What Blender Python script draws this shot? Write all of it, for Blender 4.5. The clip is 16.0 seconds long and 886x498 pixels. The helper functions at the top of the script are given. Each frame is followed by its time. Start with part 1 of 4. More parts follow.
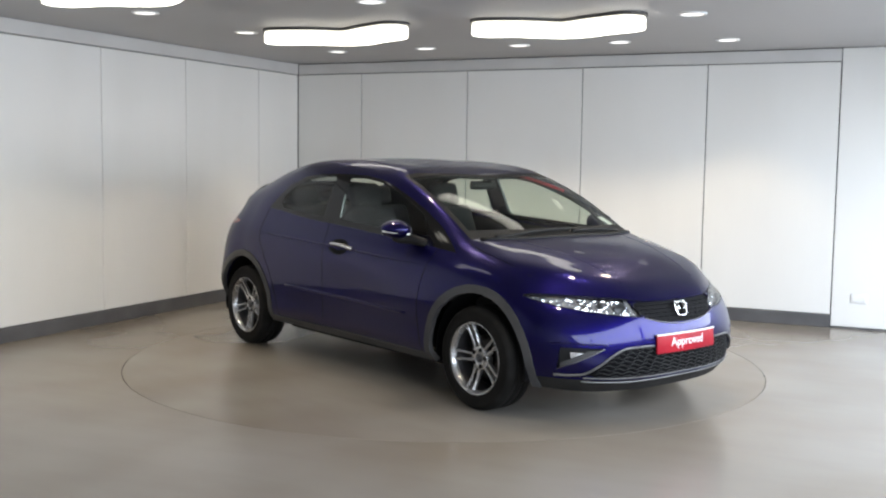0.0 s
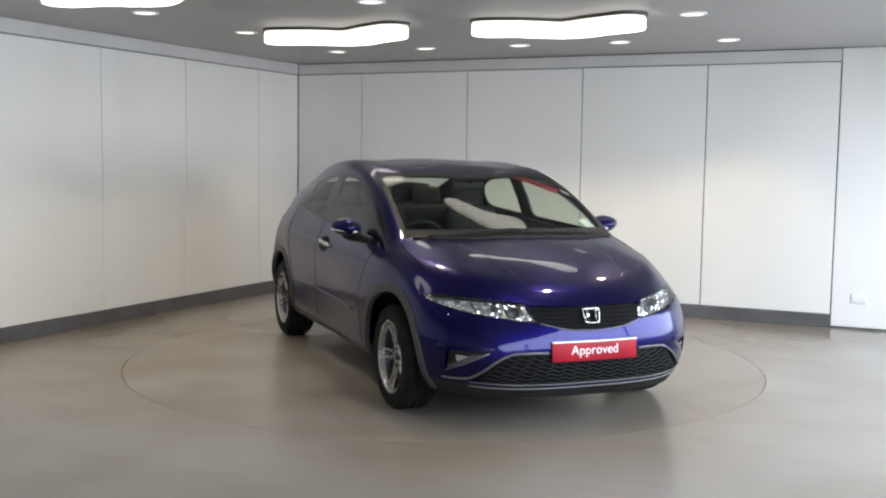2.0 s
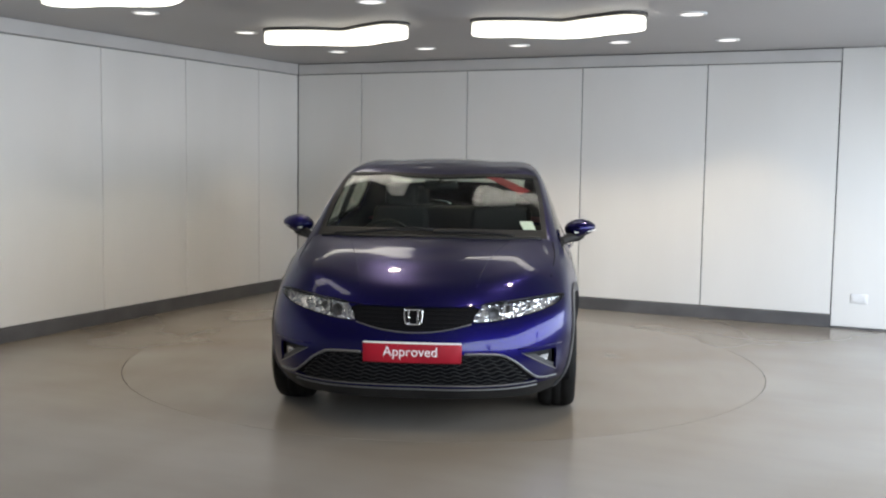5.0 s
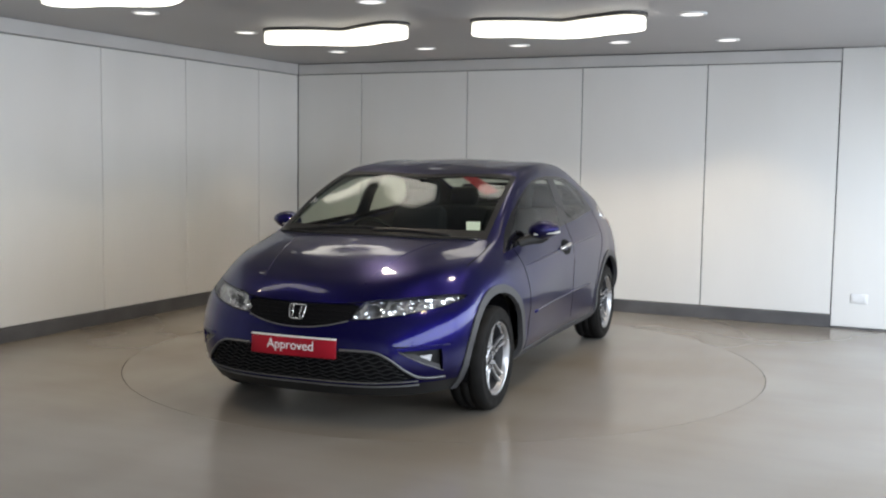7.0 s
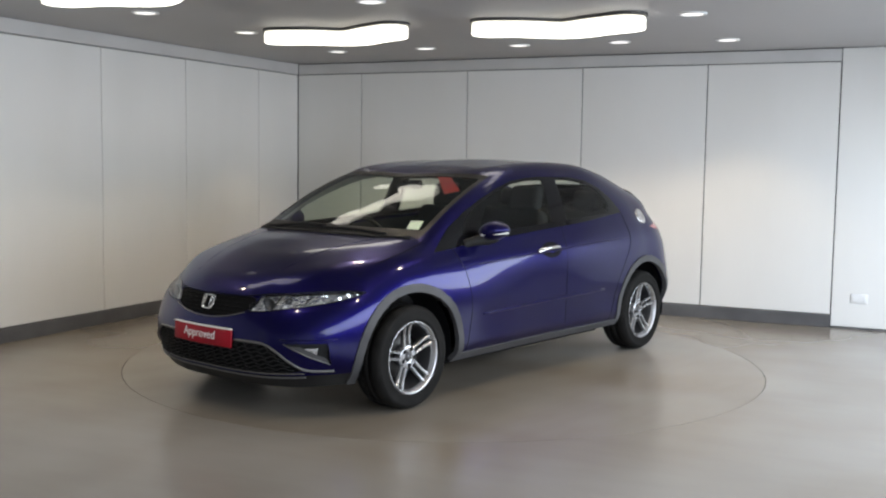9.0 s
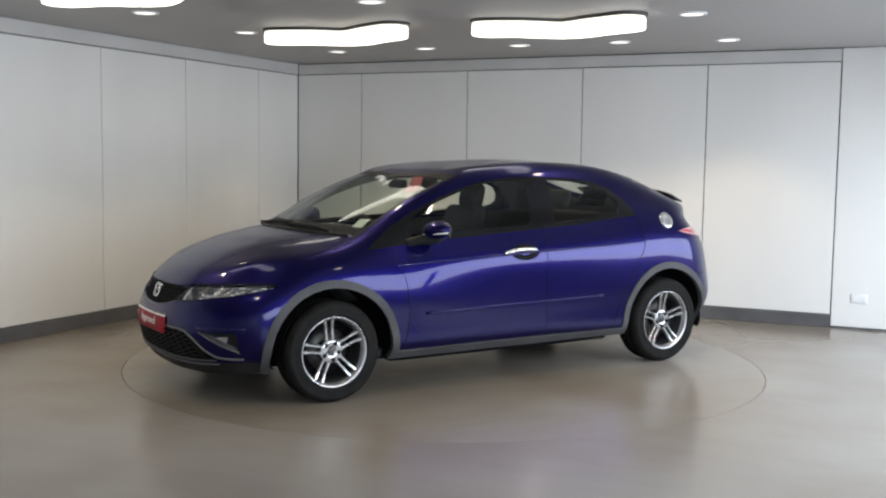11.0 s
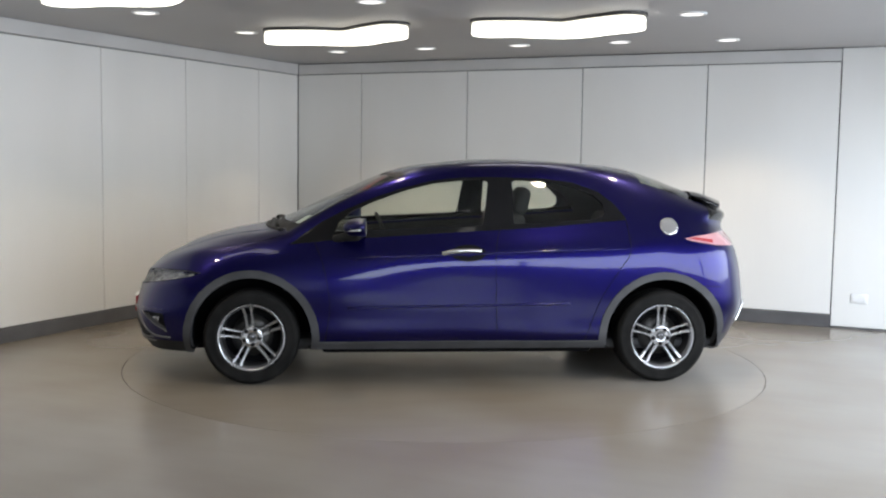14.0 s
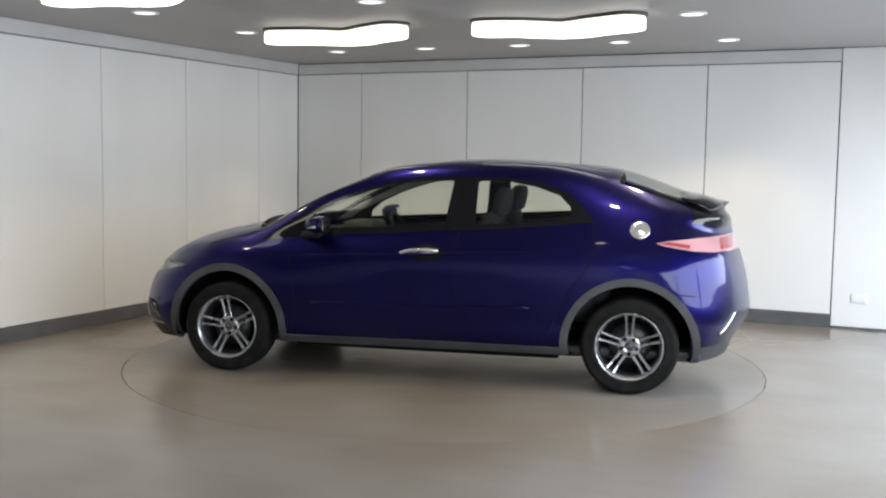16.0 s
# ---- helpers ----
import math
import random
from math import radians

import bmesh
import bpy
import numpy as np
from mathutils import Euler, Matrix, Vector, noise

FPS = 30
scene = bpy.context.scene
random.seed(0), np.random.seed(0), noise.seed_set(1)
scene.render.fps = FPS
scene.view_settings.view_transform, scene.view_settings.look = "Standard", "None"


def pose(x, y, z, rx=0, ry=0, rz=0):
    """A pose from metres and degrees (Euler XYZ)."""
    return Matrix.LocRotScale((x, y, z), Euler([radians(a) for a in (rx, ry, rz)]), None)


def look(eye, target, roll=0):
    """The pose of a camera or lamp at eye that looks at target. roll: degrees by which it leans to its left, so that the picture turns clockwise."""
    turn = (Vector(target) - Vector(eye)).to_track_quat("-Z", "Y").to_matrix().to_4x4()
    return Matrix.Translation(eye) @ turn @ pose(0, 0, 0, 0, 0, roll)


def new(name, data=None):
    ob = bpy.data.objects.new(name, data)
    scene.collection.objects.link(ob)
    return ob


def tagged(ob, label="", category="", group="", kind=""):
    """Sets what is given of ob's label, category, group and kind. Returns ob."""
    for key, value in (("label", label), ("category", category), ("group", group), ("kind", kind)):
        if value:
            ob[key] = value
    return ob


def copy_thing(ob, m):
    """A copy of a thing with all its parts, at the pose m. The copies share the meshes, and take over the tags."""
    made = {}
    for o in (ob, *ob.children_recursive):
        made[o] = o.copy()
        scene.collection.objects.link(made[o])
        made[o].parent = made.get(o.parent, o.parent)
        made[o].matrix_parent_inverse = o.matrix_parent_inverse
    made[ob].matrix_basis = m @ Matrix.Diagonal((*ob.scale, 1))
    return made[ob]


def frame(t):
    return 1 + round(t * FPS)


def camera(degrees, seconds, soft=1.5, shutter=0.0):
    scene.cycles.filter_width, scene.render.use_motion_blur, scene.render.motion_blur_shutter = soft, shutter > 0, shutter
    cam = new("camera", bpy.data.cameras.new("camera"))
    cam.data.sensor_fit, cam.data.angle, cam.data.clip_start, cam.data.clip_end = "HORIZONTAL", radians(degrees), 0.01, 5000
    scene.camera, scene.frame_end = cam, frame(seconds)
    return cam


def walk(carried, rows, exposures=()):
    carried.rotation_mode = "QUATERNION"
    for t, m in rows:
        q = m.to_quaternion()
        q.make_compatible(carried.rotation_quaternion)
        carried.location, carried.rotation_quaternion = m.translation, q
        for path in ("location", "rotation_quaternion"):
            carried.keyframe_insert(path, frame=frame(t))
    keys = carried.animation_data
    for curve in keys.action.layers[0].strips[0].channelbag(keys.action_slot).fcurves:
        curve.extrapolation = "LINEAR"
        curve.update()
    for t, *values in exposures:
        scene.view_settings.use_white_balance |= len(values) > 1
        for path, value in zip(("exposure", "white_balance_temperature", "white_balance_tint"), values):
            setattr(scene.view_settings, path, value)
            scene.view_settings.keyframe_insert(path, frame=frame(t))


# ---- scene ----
# ---- camera: it stands still on its tripod ----
EYE = Vector((6.236, -9.557, 1.433))
cam = camera(46.61, 16.0, soft=2.2)
VIEW = look(EYE, EYE + Vector((-0.42198, 0.90236, -0.08760)), 0.80)
walk(cam, [(0.0, VIEW), (16.0, VIEW)], exposures=[(0.0, 0.13), (2.0, 0.03), (4.0, -0.11), (9.0, -0.15), (12.0, -0.08), (16.0, 0.02)])

# ---- sizes ----
AXIS = (3.147, -2.912)      # centre of the turntable
CEIL = 2.43
PANEL_TOP = 2.31
SKIRT = 0.115
ROOM_X, ROOM_Y = 7.5, -12.2   # right wall and front wall
TABLE_R = 2.222


def heading(t):
    """Degrees of the car's nose at t seconds, turning evenly clockwise."""
    return -25.06 - 8.875 * t


# ---- world and daylight ----
world = bpy.data.worlds.new("world")
world.use_nodes = True
scene.world = world
sky = world.node_tree.nodes.new("ShaderNodeTexSky")
sky.sky_type, sky.sun_disc = "NISHITA", False
sky.sun_elevation, sky.sun_rotation = radians(35), radians(90)
world.node_tree.links.new(sky.outputs[0], world.node_tree.nodes["Background"].inputs[0])
world.node_tree.nodes["Background"].inputs[1].default_value = 0.10

DOOR_Y0, DOOR_Y1, DOOR_Z, SILL_Z = -11.4, -0.4, 2.12, 0.65   # the window band in the right wall
day = bpy.data.lights.new("daylight", "AREA")
day.shape, day.size, day.size_y = "RECTANGLE", DOOR_Y1 - DOOR_Y0, DOOR_Z - SILL_Z
day.energy, day.color = 535, (0.80, 0.89, 1.0)
new("daylight", day).matrix_world = look((ROOM_X + 0.22, (DOOR_Y0 + DOOR_Y1) / 2, (DOOR_Z + SILL_Z) / 2), (0, (DOOR_Y0 + DOOR_Y1) / 2, -7.0))


# the lit downlights in the ceiling; the last five are unseen, added as fill
DOWNLIGHTS = [(1.20, -3.79), (1.20, -2.60), (1.13, -1.06), (2.06, -1.06), (2.96, -1.04), (3.85, -1.02), (4.72, -0.90), (2.96, -3.70), (4.76, -2.48), (4.76, -3.85), (1.20, -5.00), (4.76, -5.05), (2.96, -6.2), (4.76, -8.6), (5.6, -10.6)]
beam = bpy.data.lights.new("downlight_beam", "SPOT")
beam.energy, beam.color, beam.spot_size, beam.spot_blend, beam.shadow_soft_size = 57, (1.0, 0.83, 0.61), radians(99), 0.5, 0.055
for bx, by in DOWNLIGHTS:
    new("downlight_beam", beam).matrix_world = look((bx, by, CEIL - 0.015), (bx, by, 0))


# ---- materials ----
def mat(name, color=(0.5, 0.5, 0.5), rough=0.5, metal=0.0, **more):
    m = bpy.data.materials.new(name)
    m.use_nodes = True
    b = m.node_tree.nodes["Principled BSDF"]
    b.inputs["Base Color"].default_value = (*color, 1)
    b.inputs["Roughness"].default_value = rough
    b.inputs["Metallic"].default_value = metal
    for k, v in more.items():
        b.inputs[k.replace("_", " ")].default_value = v
    return m


def node(m, kind, **props):
    n = m.node_tree.nodes.new("ShaderNode" + kind)
    for k, v in props.items():
        if k in n.inputs:
            n.inputs[k].default_value = v
    return n


def noise_tex(m, scale, detail=4.0, stretch=(1, 1, 1)):
    tc = node(m, "TexCoord")
    mp = node(m, "Mapping")
    mp.inputs["Scale"].default_value = stretch
    n = node(m, "TexNoise", Scale=scale, Detail=detail)
    m.node_tree.links.new(tc.outputs["Object"], mp.inputs[0])
    m.node_tree.links.new(mp.outputs[0], n.inputs["Vector"])
    return n


def ramp(m, src, stops):
    r = node(m, "ValToRGB")
    r.color_ramp.interpolation = "EASE"
    while len(r.color_ramp.elements) < len(stops):
        r.color_ramp.elements.new(0.5)
    for e, (at, c) in zip(r.color_ramp.elements, stops):
        e.position, e.color = at, (*c, 1) if len(c) == 3 else c
    m.node_tree.links.new(src, r.inputs[0])
    return r


def vary(m, scale, c1, c2, lo=0.35, hi=0.65, stretch=(1, 1, 1), bump=0.0, rough=None, fine=0.0, detail=5.0):
    """Two tones in a broad noise on the base colour, with a fine relief and uneven gloss."""
    links, b = m.node_tree.links, m.node_tree.nodes["Principled BSDF"]
    n = noise_tex(m, scale, detail, stretch)
    r = ramp(m, n.outputs["Fac"], [(lo, c1), (hi, c2)])
    links.new(r.outputs[0], b.inputs["Base Color"])
    if rough:
        rr = ramp(m, n.outputs["Fac"], [(lo, (rough[0],) * 3), (hi, (rough[1],) * 3)])
        links.new(rr.outputs[0], b.inputs["Roughness"])
    if bump:
        f = noise_tex(m, fine, 3.0)
        bp = node(m, "Bump", Strength=bump, Distance=0.002)
        links.new(f.outputs["Fac"], bp.inputs["Height"])
        links.new(bp.outputs[0], b.inputs["Normal"])
    return m


def glow(name, color, strength):
    m = mat(name, (0.8, 0.8, 0.8), 0.5)
    b = m.node_tree.nodes["Principled BSDF"]
    b.inputs["Emission Color"].default_value = (*color, 1)
    b.inputs["Emission Strength"].default_value = strength
    return m


def build_floor_resin():
    """Grey resin with broad warm and cool areas, brown stains, scuffs and an uneven gloss."""
    m = mat("floor_resin", rough=0.25)
    links, b = m.node_tree.links, m.node_tree.nodes["Principled BSDF"]
    broad = ramp(m, noise_tex(m, 0.45, 3.0).outputs["Fac"], [(0.26, (0.184, 0.156, 0.124)), (0.74, (0.250, 0.238, 0.220))])
    stain = ramp(m, noise_tex(m, 1.0, 2.0, (1.0, 0.5, 1.0)).outputs["Fac"], [(0.30, (0.90, 0.88, 0.85)), (0.62, (1.0, 1.0, 1.0))])
    scuff = ramp(m, noise_tex(m, 5.0, 3.0, (0.35, 1.3, 1.0)).outputs["Fac"], [(0.25, (0.96, 0.957, 0.954)), (0.65, (1.0, 1.0, 1.0))])
    last = broad
    for layer in (stain, scuff):
        mix = node(m, "MixRGB")
        mix.blend_type = "MULTIPLY"
        mix.inputs[0].default_value = 1.0
        links.new(last.outputs[0], mix.inputs[1])
        links.new(layer.outputs[0], mix.inputs[2])
        last = mix
    links.new(last.outputs[0], b.inputs["Base Color"])
    gloss = ramp(m, noise_tex(m, 0.9, 1.0).outputs["Fac"], [(0.3, (0.215,) * 3), (0.7, (0.27,) * 3)])
    links.new(gloss.outputs[0], b.inputs["Roughness"])
    bp = node(m, "Bump", Strength=0.04, Distance=0.002)
    links.new(noise_tex(m, 60, 3.0).outputs["Fac"], bp.inputs["Height"])
    links.new(bp.outputs[0], b.inputs["Normal"])
    return m


M_FLOOR = build_floor_resin()
M_WALL = vary(mat("wall_panel_white"), 0.8, (0.76, 0.755, 0.735), (0.82, 0.818, 0.805), 0.3, 0.7, (1, 1, 0.25), bump=0.05, rough=(0.34, 0.46), fine=90)
M_JOINT = mat("joint_dark", (0.10, 0.10, 0.10), 0.8)
M_SKIRT = vary(mat("skirting_grey"), 3.0, (0.085, 0.085, 0.09), (0.12, 0.12, 0.125), rough=(0.4, 0.55))
M_CEIL = vary(mat("ceiling_paint"), 0.9, (0.37, 0.36, 0.36), (0.42, 0.41, 0.41), bump=0.03, rough=(0.40, 0.55), fine=120)
M_TRIM = vary(mat("cornice_paint"), 1.4, (0.56, 0.555, 0.55), (0.62, 0.615, 0.61), rough=(0.4, 0.5))
M_PIT = mat("pit_black", (0.015, 0.014, 0.013), 0.9)
M_LAMP = glow("lamp_diffuser", (1.0, 0.95, 0.83), 4.2)
M_LAMPSIDE = glow("lamp_side", (1.0, 0.94, 0.80), 1.9)
M_LAMPRIM = mat("lamp_rim_metal", (0.05, 0.05, 0.05), 0.4)
M_DOWN = glow("downlight_glow", (1.0, 0.96, 0.90), 1.8)
M_CHROME = mat("chrome", (0.80, 0.80, 0.80), 0.08, 1.0)
M_PLASTER = mat("socket_plastic", (0.78, 0.785, 0.79), 0.4)


# ---- mesh helpers ----
def mesh_of(name, bm, material):
    me = bpy.data.meshes.new(name)
    bm.to_mesh(me)
    bm.free()
    for m in material if isinstance(material, (list, tuple)) else [material]:
        me.materials.append(m)
    return me


def part(name, bm, material, parent=None, label=""):
    ob = new(name, mesh_of(name, bm, material))
    if parent:
        ob.parent = parent
    return tagged(ob, label)


def empty(name, m=None):
    ob = new(name)
    ob.empty_display_size = 0.1
    if m:
        ob.matrix_world = m
    return ob


def smooth(bm, on=True):
    for f in bm.faces:
        f.smooth = on
    return bm


def box(x0, x1, y0, y1, z0, z1, bevel=0.0, seg=2, bm=None):
    b = bmesh.new()
    bmesh.ops.create_cube(b, size=1.0)
    for v in b.verts:
        v.co = Vector((x0 + (v.co.x + 0.5) * (x1 - x0), y0 + (v.co.y + 0.5) * (y1 - y0), z0 + (v.co.z + 0.5) * (z1 - z0)))
    if bevel:
        bmesh.ops.bevel(b, geom=list(b.edges), offset=bevel, segments=seg, affect="EDGES", profile=0.5)
        smooth(b, seg > 1)
    if bm is None:
        return b
    return join(bm, b)


def join(bm, b):
    """Adds the bmesh b to bm."""
    me = bpy.data.meshes.new("tmp")
    b.to_mesh(me)
    b.free()
    bm.from_mesh(me)
    bpy.data.meshes.remove(me)
    return bm


def spin(profile, steps=48, axis="Y"):
    """A turned body: profile of (radius, along) round the Y axis."""
    bm = bmesh.new()
    rings = []
    for r, h in profile:
        if r < 1e-6:
            rings.append([bm.verts.new((0, h, 0))])
        else:
            rings.append([bm.verts.new((r * math.cos(2 * math.pi * i / steps), h, r * math.sin(2 * math.pi * i / steps))) for i in range(steps)])
    for a, b in zip(rings, rings[1:]):
        for i in range(steps):
            j = (i + 1) % steps
            if len(a) == 1 and len(b) == 1:
                continue
            if len(a) == 1:
                bm.faces.new((a[0], b[j], b[i]))
            elif len(b) == 1:
                bm.faces.new((a[i], a[j], b[0]))
            else:
                bm.faces.new((a[i], a[j], b[j], b[i]))
    bmesh.ops.recalc_face_normals(bm, faces=bm.faces)
    smooth(bm)
    return bm


def spline(points, per=8, closed=False):
    """A smooth curve through the points."""
    pts = [Vector(p) for p in points]
    n, out = len(pts), []
    for i in range(n if closed else n - 1):
        if closed:
            p0, p1, p2, p3 = pts[i - 1], pts[i], pts[(i + 1) % n], pts[(i + 2) % n]
        else:
            p0, p1, p2, p3 = pts[max(i - 1, 0)], pts[i], pts[i + 1], pts[min(i + 2, n - 1)]
        for k in range(per):
            t = k / per
            out.append(0.5 * (2 * p1 + (p2 - p0) * t + (2 * p0 - 5 * p1 + 4 * p2 - p3) * t * t + (3 * p1 - 3 * p2 + p3 - p0) * t ** 3))
    if not closed:
        out.append(pts[-1])
    return out


def tube(path, radius, sides=8, closed=False, flat=1.0):
    """A round bar along a path; radius a number or one per point."""
    bm = bmesh.new()
    pts = [Vector(p) for p in path]
    rings = []
    for i, p in enumerate(pts):
        a = pts[i - 1] if i > 0 or closed else p
        b = pts[(i + 1) % len(pts)] if i < len(pts) - 1 or closed else p
        d = (b - a).normalized()
        u = d.cross(Vector((0, 0, 1)))
        if u.length < 1e-3:
            u = d.cross(Vector((1, 0, 0)))
        u.normalize()
        w = u.cross(d).normalized()
        r = radius[i] if isinstance(radius, (list, tuple)) else radius
        rings.append([bm.verts.new(p + r * (math.cos(k * 2 * math.pi / sides) * u + flat * math.sin(k * 2 * math.pi / sides) * w)) for k in range(sides)])
    loop = list(zip(rings, rings[1:])) + ([(rings[-1], rings[0])] if closed else [])
    for a, b in loop:
        for k in range(sides):
            bm.faces.new((a[k], a[(k + 1) % sides], b[(k + 1) % sides], b[k]))
    if not closed:
        bm.faces.new(rings[0])
        bm.faces.new(rings[-1][::-1])
    bmesh.ops.recalc_face_normals(bm, faces=bm.faces)
    smooth(bm)
    return bm


def prism(outline, z0, z1, bevel=0.0):
    """An upright body over an outline of (x, y)."""
    bm = bmesh.new()
    vs = [bm.verts.new((p[0], p[1], z0)) for p in outline]
    f = bm.faces.new(vs)
    top = bmesh.ops.extrude_face_region(bm, geom=[f])
    for v in top["geom"]:
        if isinstance(v, bmesh.types.BMVert):
            v.co.z = z1
    bmesh.ops.recalc_face_normals(bm, faces=bm.faces)
    if bevel:
        es = [e for e in bm.edges if abs(e.verts[0].co.z - e.verts[1].co.z) < 1e-6]
        bmesh.ops.bevel(bm, geom=es, offset=bevel, segments=2, affect="EDGES", profile=0.5)
    return bm


# ---- the room ----
def structure(name, bm, material, label, category):
    return tagged(part(name, bm, material), label, category, kind="structure")


def build_floor():
    bm = bmesh.new()
    n = 128
    ring = [bm.verts.new((AXIS[0] + TABLE_R * math.cos(2 * math.pi * i / n), AXIS[1] + TABLE_R * math.sin(2 * math.pi * i / n), 0)) for i in range(n)]
    low = [bm.verts.new((v.co.x, v.co.y, -0.06)) for v in ring]
    x0, x1, y0, y1 = -0.3, ROOM_X + 6.0, ROOM_Y - 0.3, 0.3
    def out(i):
        a = 2 * math.pi * i / n
        c, s = math.cos(a), math.sin(a)
        k = min(((x1 if c > 0 else x0) - AXIS[0]) / c if abs(c) > 1e-9 else 1e9, ((y1 if s > 0 else y0) - AXIS[1]) / s if abs(s) > 1e-9 else 1e9)
        return AXIS[0] + k * c, AXIS[1] + k * s
    rim = [bm.verts.new((*out(i), 0)) for i in range(n)]
    for i in range(n):
        j = (i + 1) % n
        bm.faces.new((ring[i], rim[i], rim[j], ring[j]))
        bm.faces.new((low[i], ring[i], ring[j], low[j]))
    for cx, cy in ((x0, y0), (x1, y0), (x1, y1), (x0, y1)):
        turn = math.atan2(cy - AXIS[1], cx - AXIS[0]) % (2 * math.pi)
        k = min(range(n), key=lambda i: abs(turn - 2 * math.pi * (i + 0.5) / n))
        c = bm.verts.new((cx, cy, 0))
        bm.faces.new((rim[k], c, rim[(k + 1) % n]))
    structure("floor", bm, M_FLOOR, "polished grey resin floor, worn and faintly stained", "floor")
    pit = bmesh.new()
    bmesh.ops.create_circle(pit, cap_ends=True, segments=64, radius=TABLE_R + 0.05)
    bmesh.ops.translate(pit, vec=(AXIS[0], AXIS[1], -0.06), verts=pit.verts)
    structure("turntable_pit", pit, M_PIT, "dark pit under the turning floor disc", "pit")


def build_turntable():
    hub = empty("turntable", pose(AXIS[0], AXIS[1], 0))
    bm = bmesh.new()
    bmesh.ops.create_circle(bm, cap_ends=True, segments=160, radius=TABLE_R - 0.0044)
    f = bm.faces[:]
    up = bmesh.ops.extrude_face_region(bm, geom=f)
    for v in up["geom"]:
        if isinstance(v, bmesh.types.BMVert):
            v.co.z -= 0.05
    bmesh.ops.recalc_face_normals(bm, faces=bm.faces)
    part("deck", bm, M_FLOOR, hub)
    tagged(hub, "round grey turntable disc set flush in the resin floor", "turntable")
    return hub


def build_walls():
    back_joints = [0.0, 0.79, 2.01, 3.215, 4.395, 5.53]
    left_joints = [0.0, -0.73, -1.88, -2.96, -4.10, -5.25, -6.40, -7.55, -8.70, -9.85, -11.0, ROOM_Y]
    wall = structure("wall_back", box(-0.2, ROOM_X + 0.2, 0.022, 0.2, 0, CEIL), M_JOINT, "white panelled back wall with dark joints", "wall")
    for a, b in zip(back_joints, back_joints[1:]):
        part("panel", box(a + 0.005, b - 0.005, 0.0, 0.024, SKIRT + 0.003, PANEL_TOP, 0.003, 1), M_WALL, wall)
    part("panel", box(5.53 + 0.006, ROOM_X, 0.0, 0.024, 0.018, CEIL - 0.004, 0.003, 1), M_WALL, wall)
    wall = structure("wall_left", box(-0.2, -0.022, ROOM_Y - 0.2, 0.022, 0, CEIL), M_JOINT, "white panelled side wall with fine joints", "wall")
    for b, a in zip(left_joints, left_joints[1:]):
        part("panel", box(-0.024, 0.0, a + 0.0035, b - 0.0035 - (0.004 if b == 0 else 0), SKIRT + 0.003, PANEL_TOP, 0.003, 1), M_WALL, wall)
    structure("baseboard_back", box(0.014, 5.53, -0.014, 0.03, 0, SKIRT, 0.004, 1), M_SKIRT, "dark grey painted skirting board", "skirting")
    structure("baseboard_left", box(-0.03, 0.014, ROOM_Y, -0.001, 0, SKIRT, 0.004, 1), M_SKIRT, "dark grey painted skirting board", "skirting")
    structure("threshold_trim", box(5.534, ROOM_X, -0.006, 0.03, 0, 0.014, 0.002, 1), M_SKIRT, "thin grey floor trim below the white wall", "trim")
    structure("cornice_back", box(0.02, 5.529, -0.020, 0.03, PANEL_TOP + 0.008, CEIL - 0.008, 0.004, 1), M_TRIM, "grey painted cornice band under the ceiling", "cornice")
    structure("cornice_left", box(-0.03, 0.018, ROOM_Y, -0.022, PANEL_TOP + 0.008, CEIL - 0.002, 0.004, 1), M_TRIM, "grey painted cornice band under the ceiling", "cornice")
    structure("wall_front", box(-0.2, ROOM_X + 0.2, ROOM_Y - 0.2, ROOM_Y, 0, CEIL), M_WALL, "plain white wall closing the room", "wall")
    bm = box(ROOM_X, ROOM_X + 0.2, ROOM_Y, DOOR_Y0, 0, CEIL)
    box(ROOM_X, ROOM_X + 0.2, DOOR_Y1, 0.0, 0, CEIL, bm=bm)
    box(ROOM_X, ROOM_X + 0.2, DOOR_Y0, DOOR_Y1, DOOR_Z, CEIL, bm=bm)
    box(ROOM_X, ROOM_X + 0.2, DOOR_Y0, DOOR_Y1, 0, SILL_Z, bm=bm)
    right = structure("wall_right", bm, M_WALL, "white wall with a wide window band", "wall")
    for k in range(4):
        y = DOOR_Y0 + (DOOR_Y1 - DOOR_Y0) * k / 3
        part("mullion", box(ROOM_X + 0.04, ROOM_X + 0.12, y - 0.04, y + 0.04, SILL_Z, DOOR_Z, 0.005, 1), M_SKIRT, right)
    structure("ceiling", box(-0.2, ROOM_X + 0.2, ROOM_Y - 0.2, 0.2, CEIL, CEIL + 0.15), M_CEIL, "pale grey painted flat ceiling", "ceiling")


def build_socket():
    s = empty("wall_socket", pose(5.76, 0, 0.27))
    part("plate", box(-0.07, 0.07, -0.007, 0.002, -0.04, 0.04, 0.003), M_PLASTER, s)
    for x in (-0.035, 0.035):
        part("outlet", box(x - 0.018, x + 0.018, -0.009, -0.005, -0.02, 0.02, 0.002, 1), M_PLASTER, s)
    tagged(s, "white double socket low on the white wall", "socket")


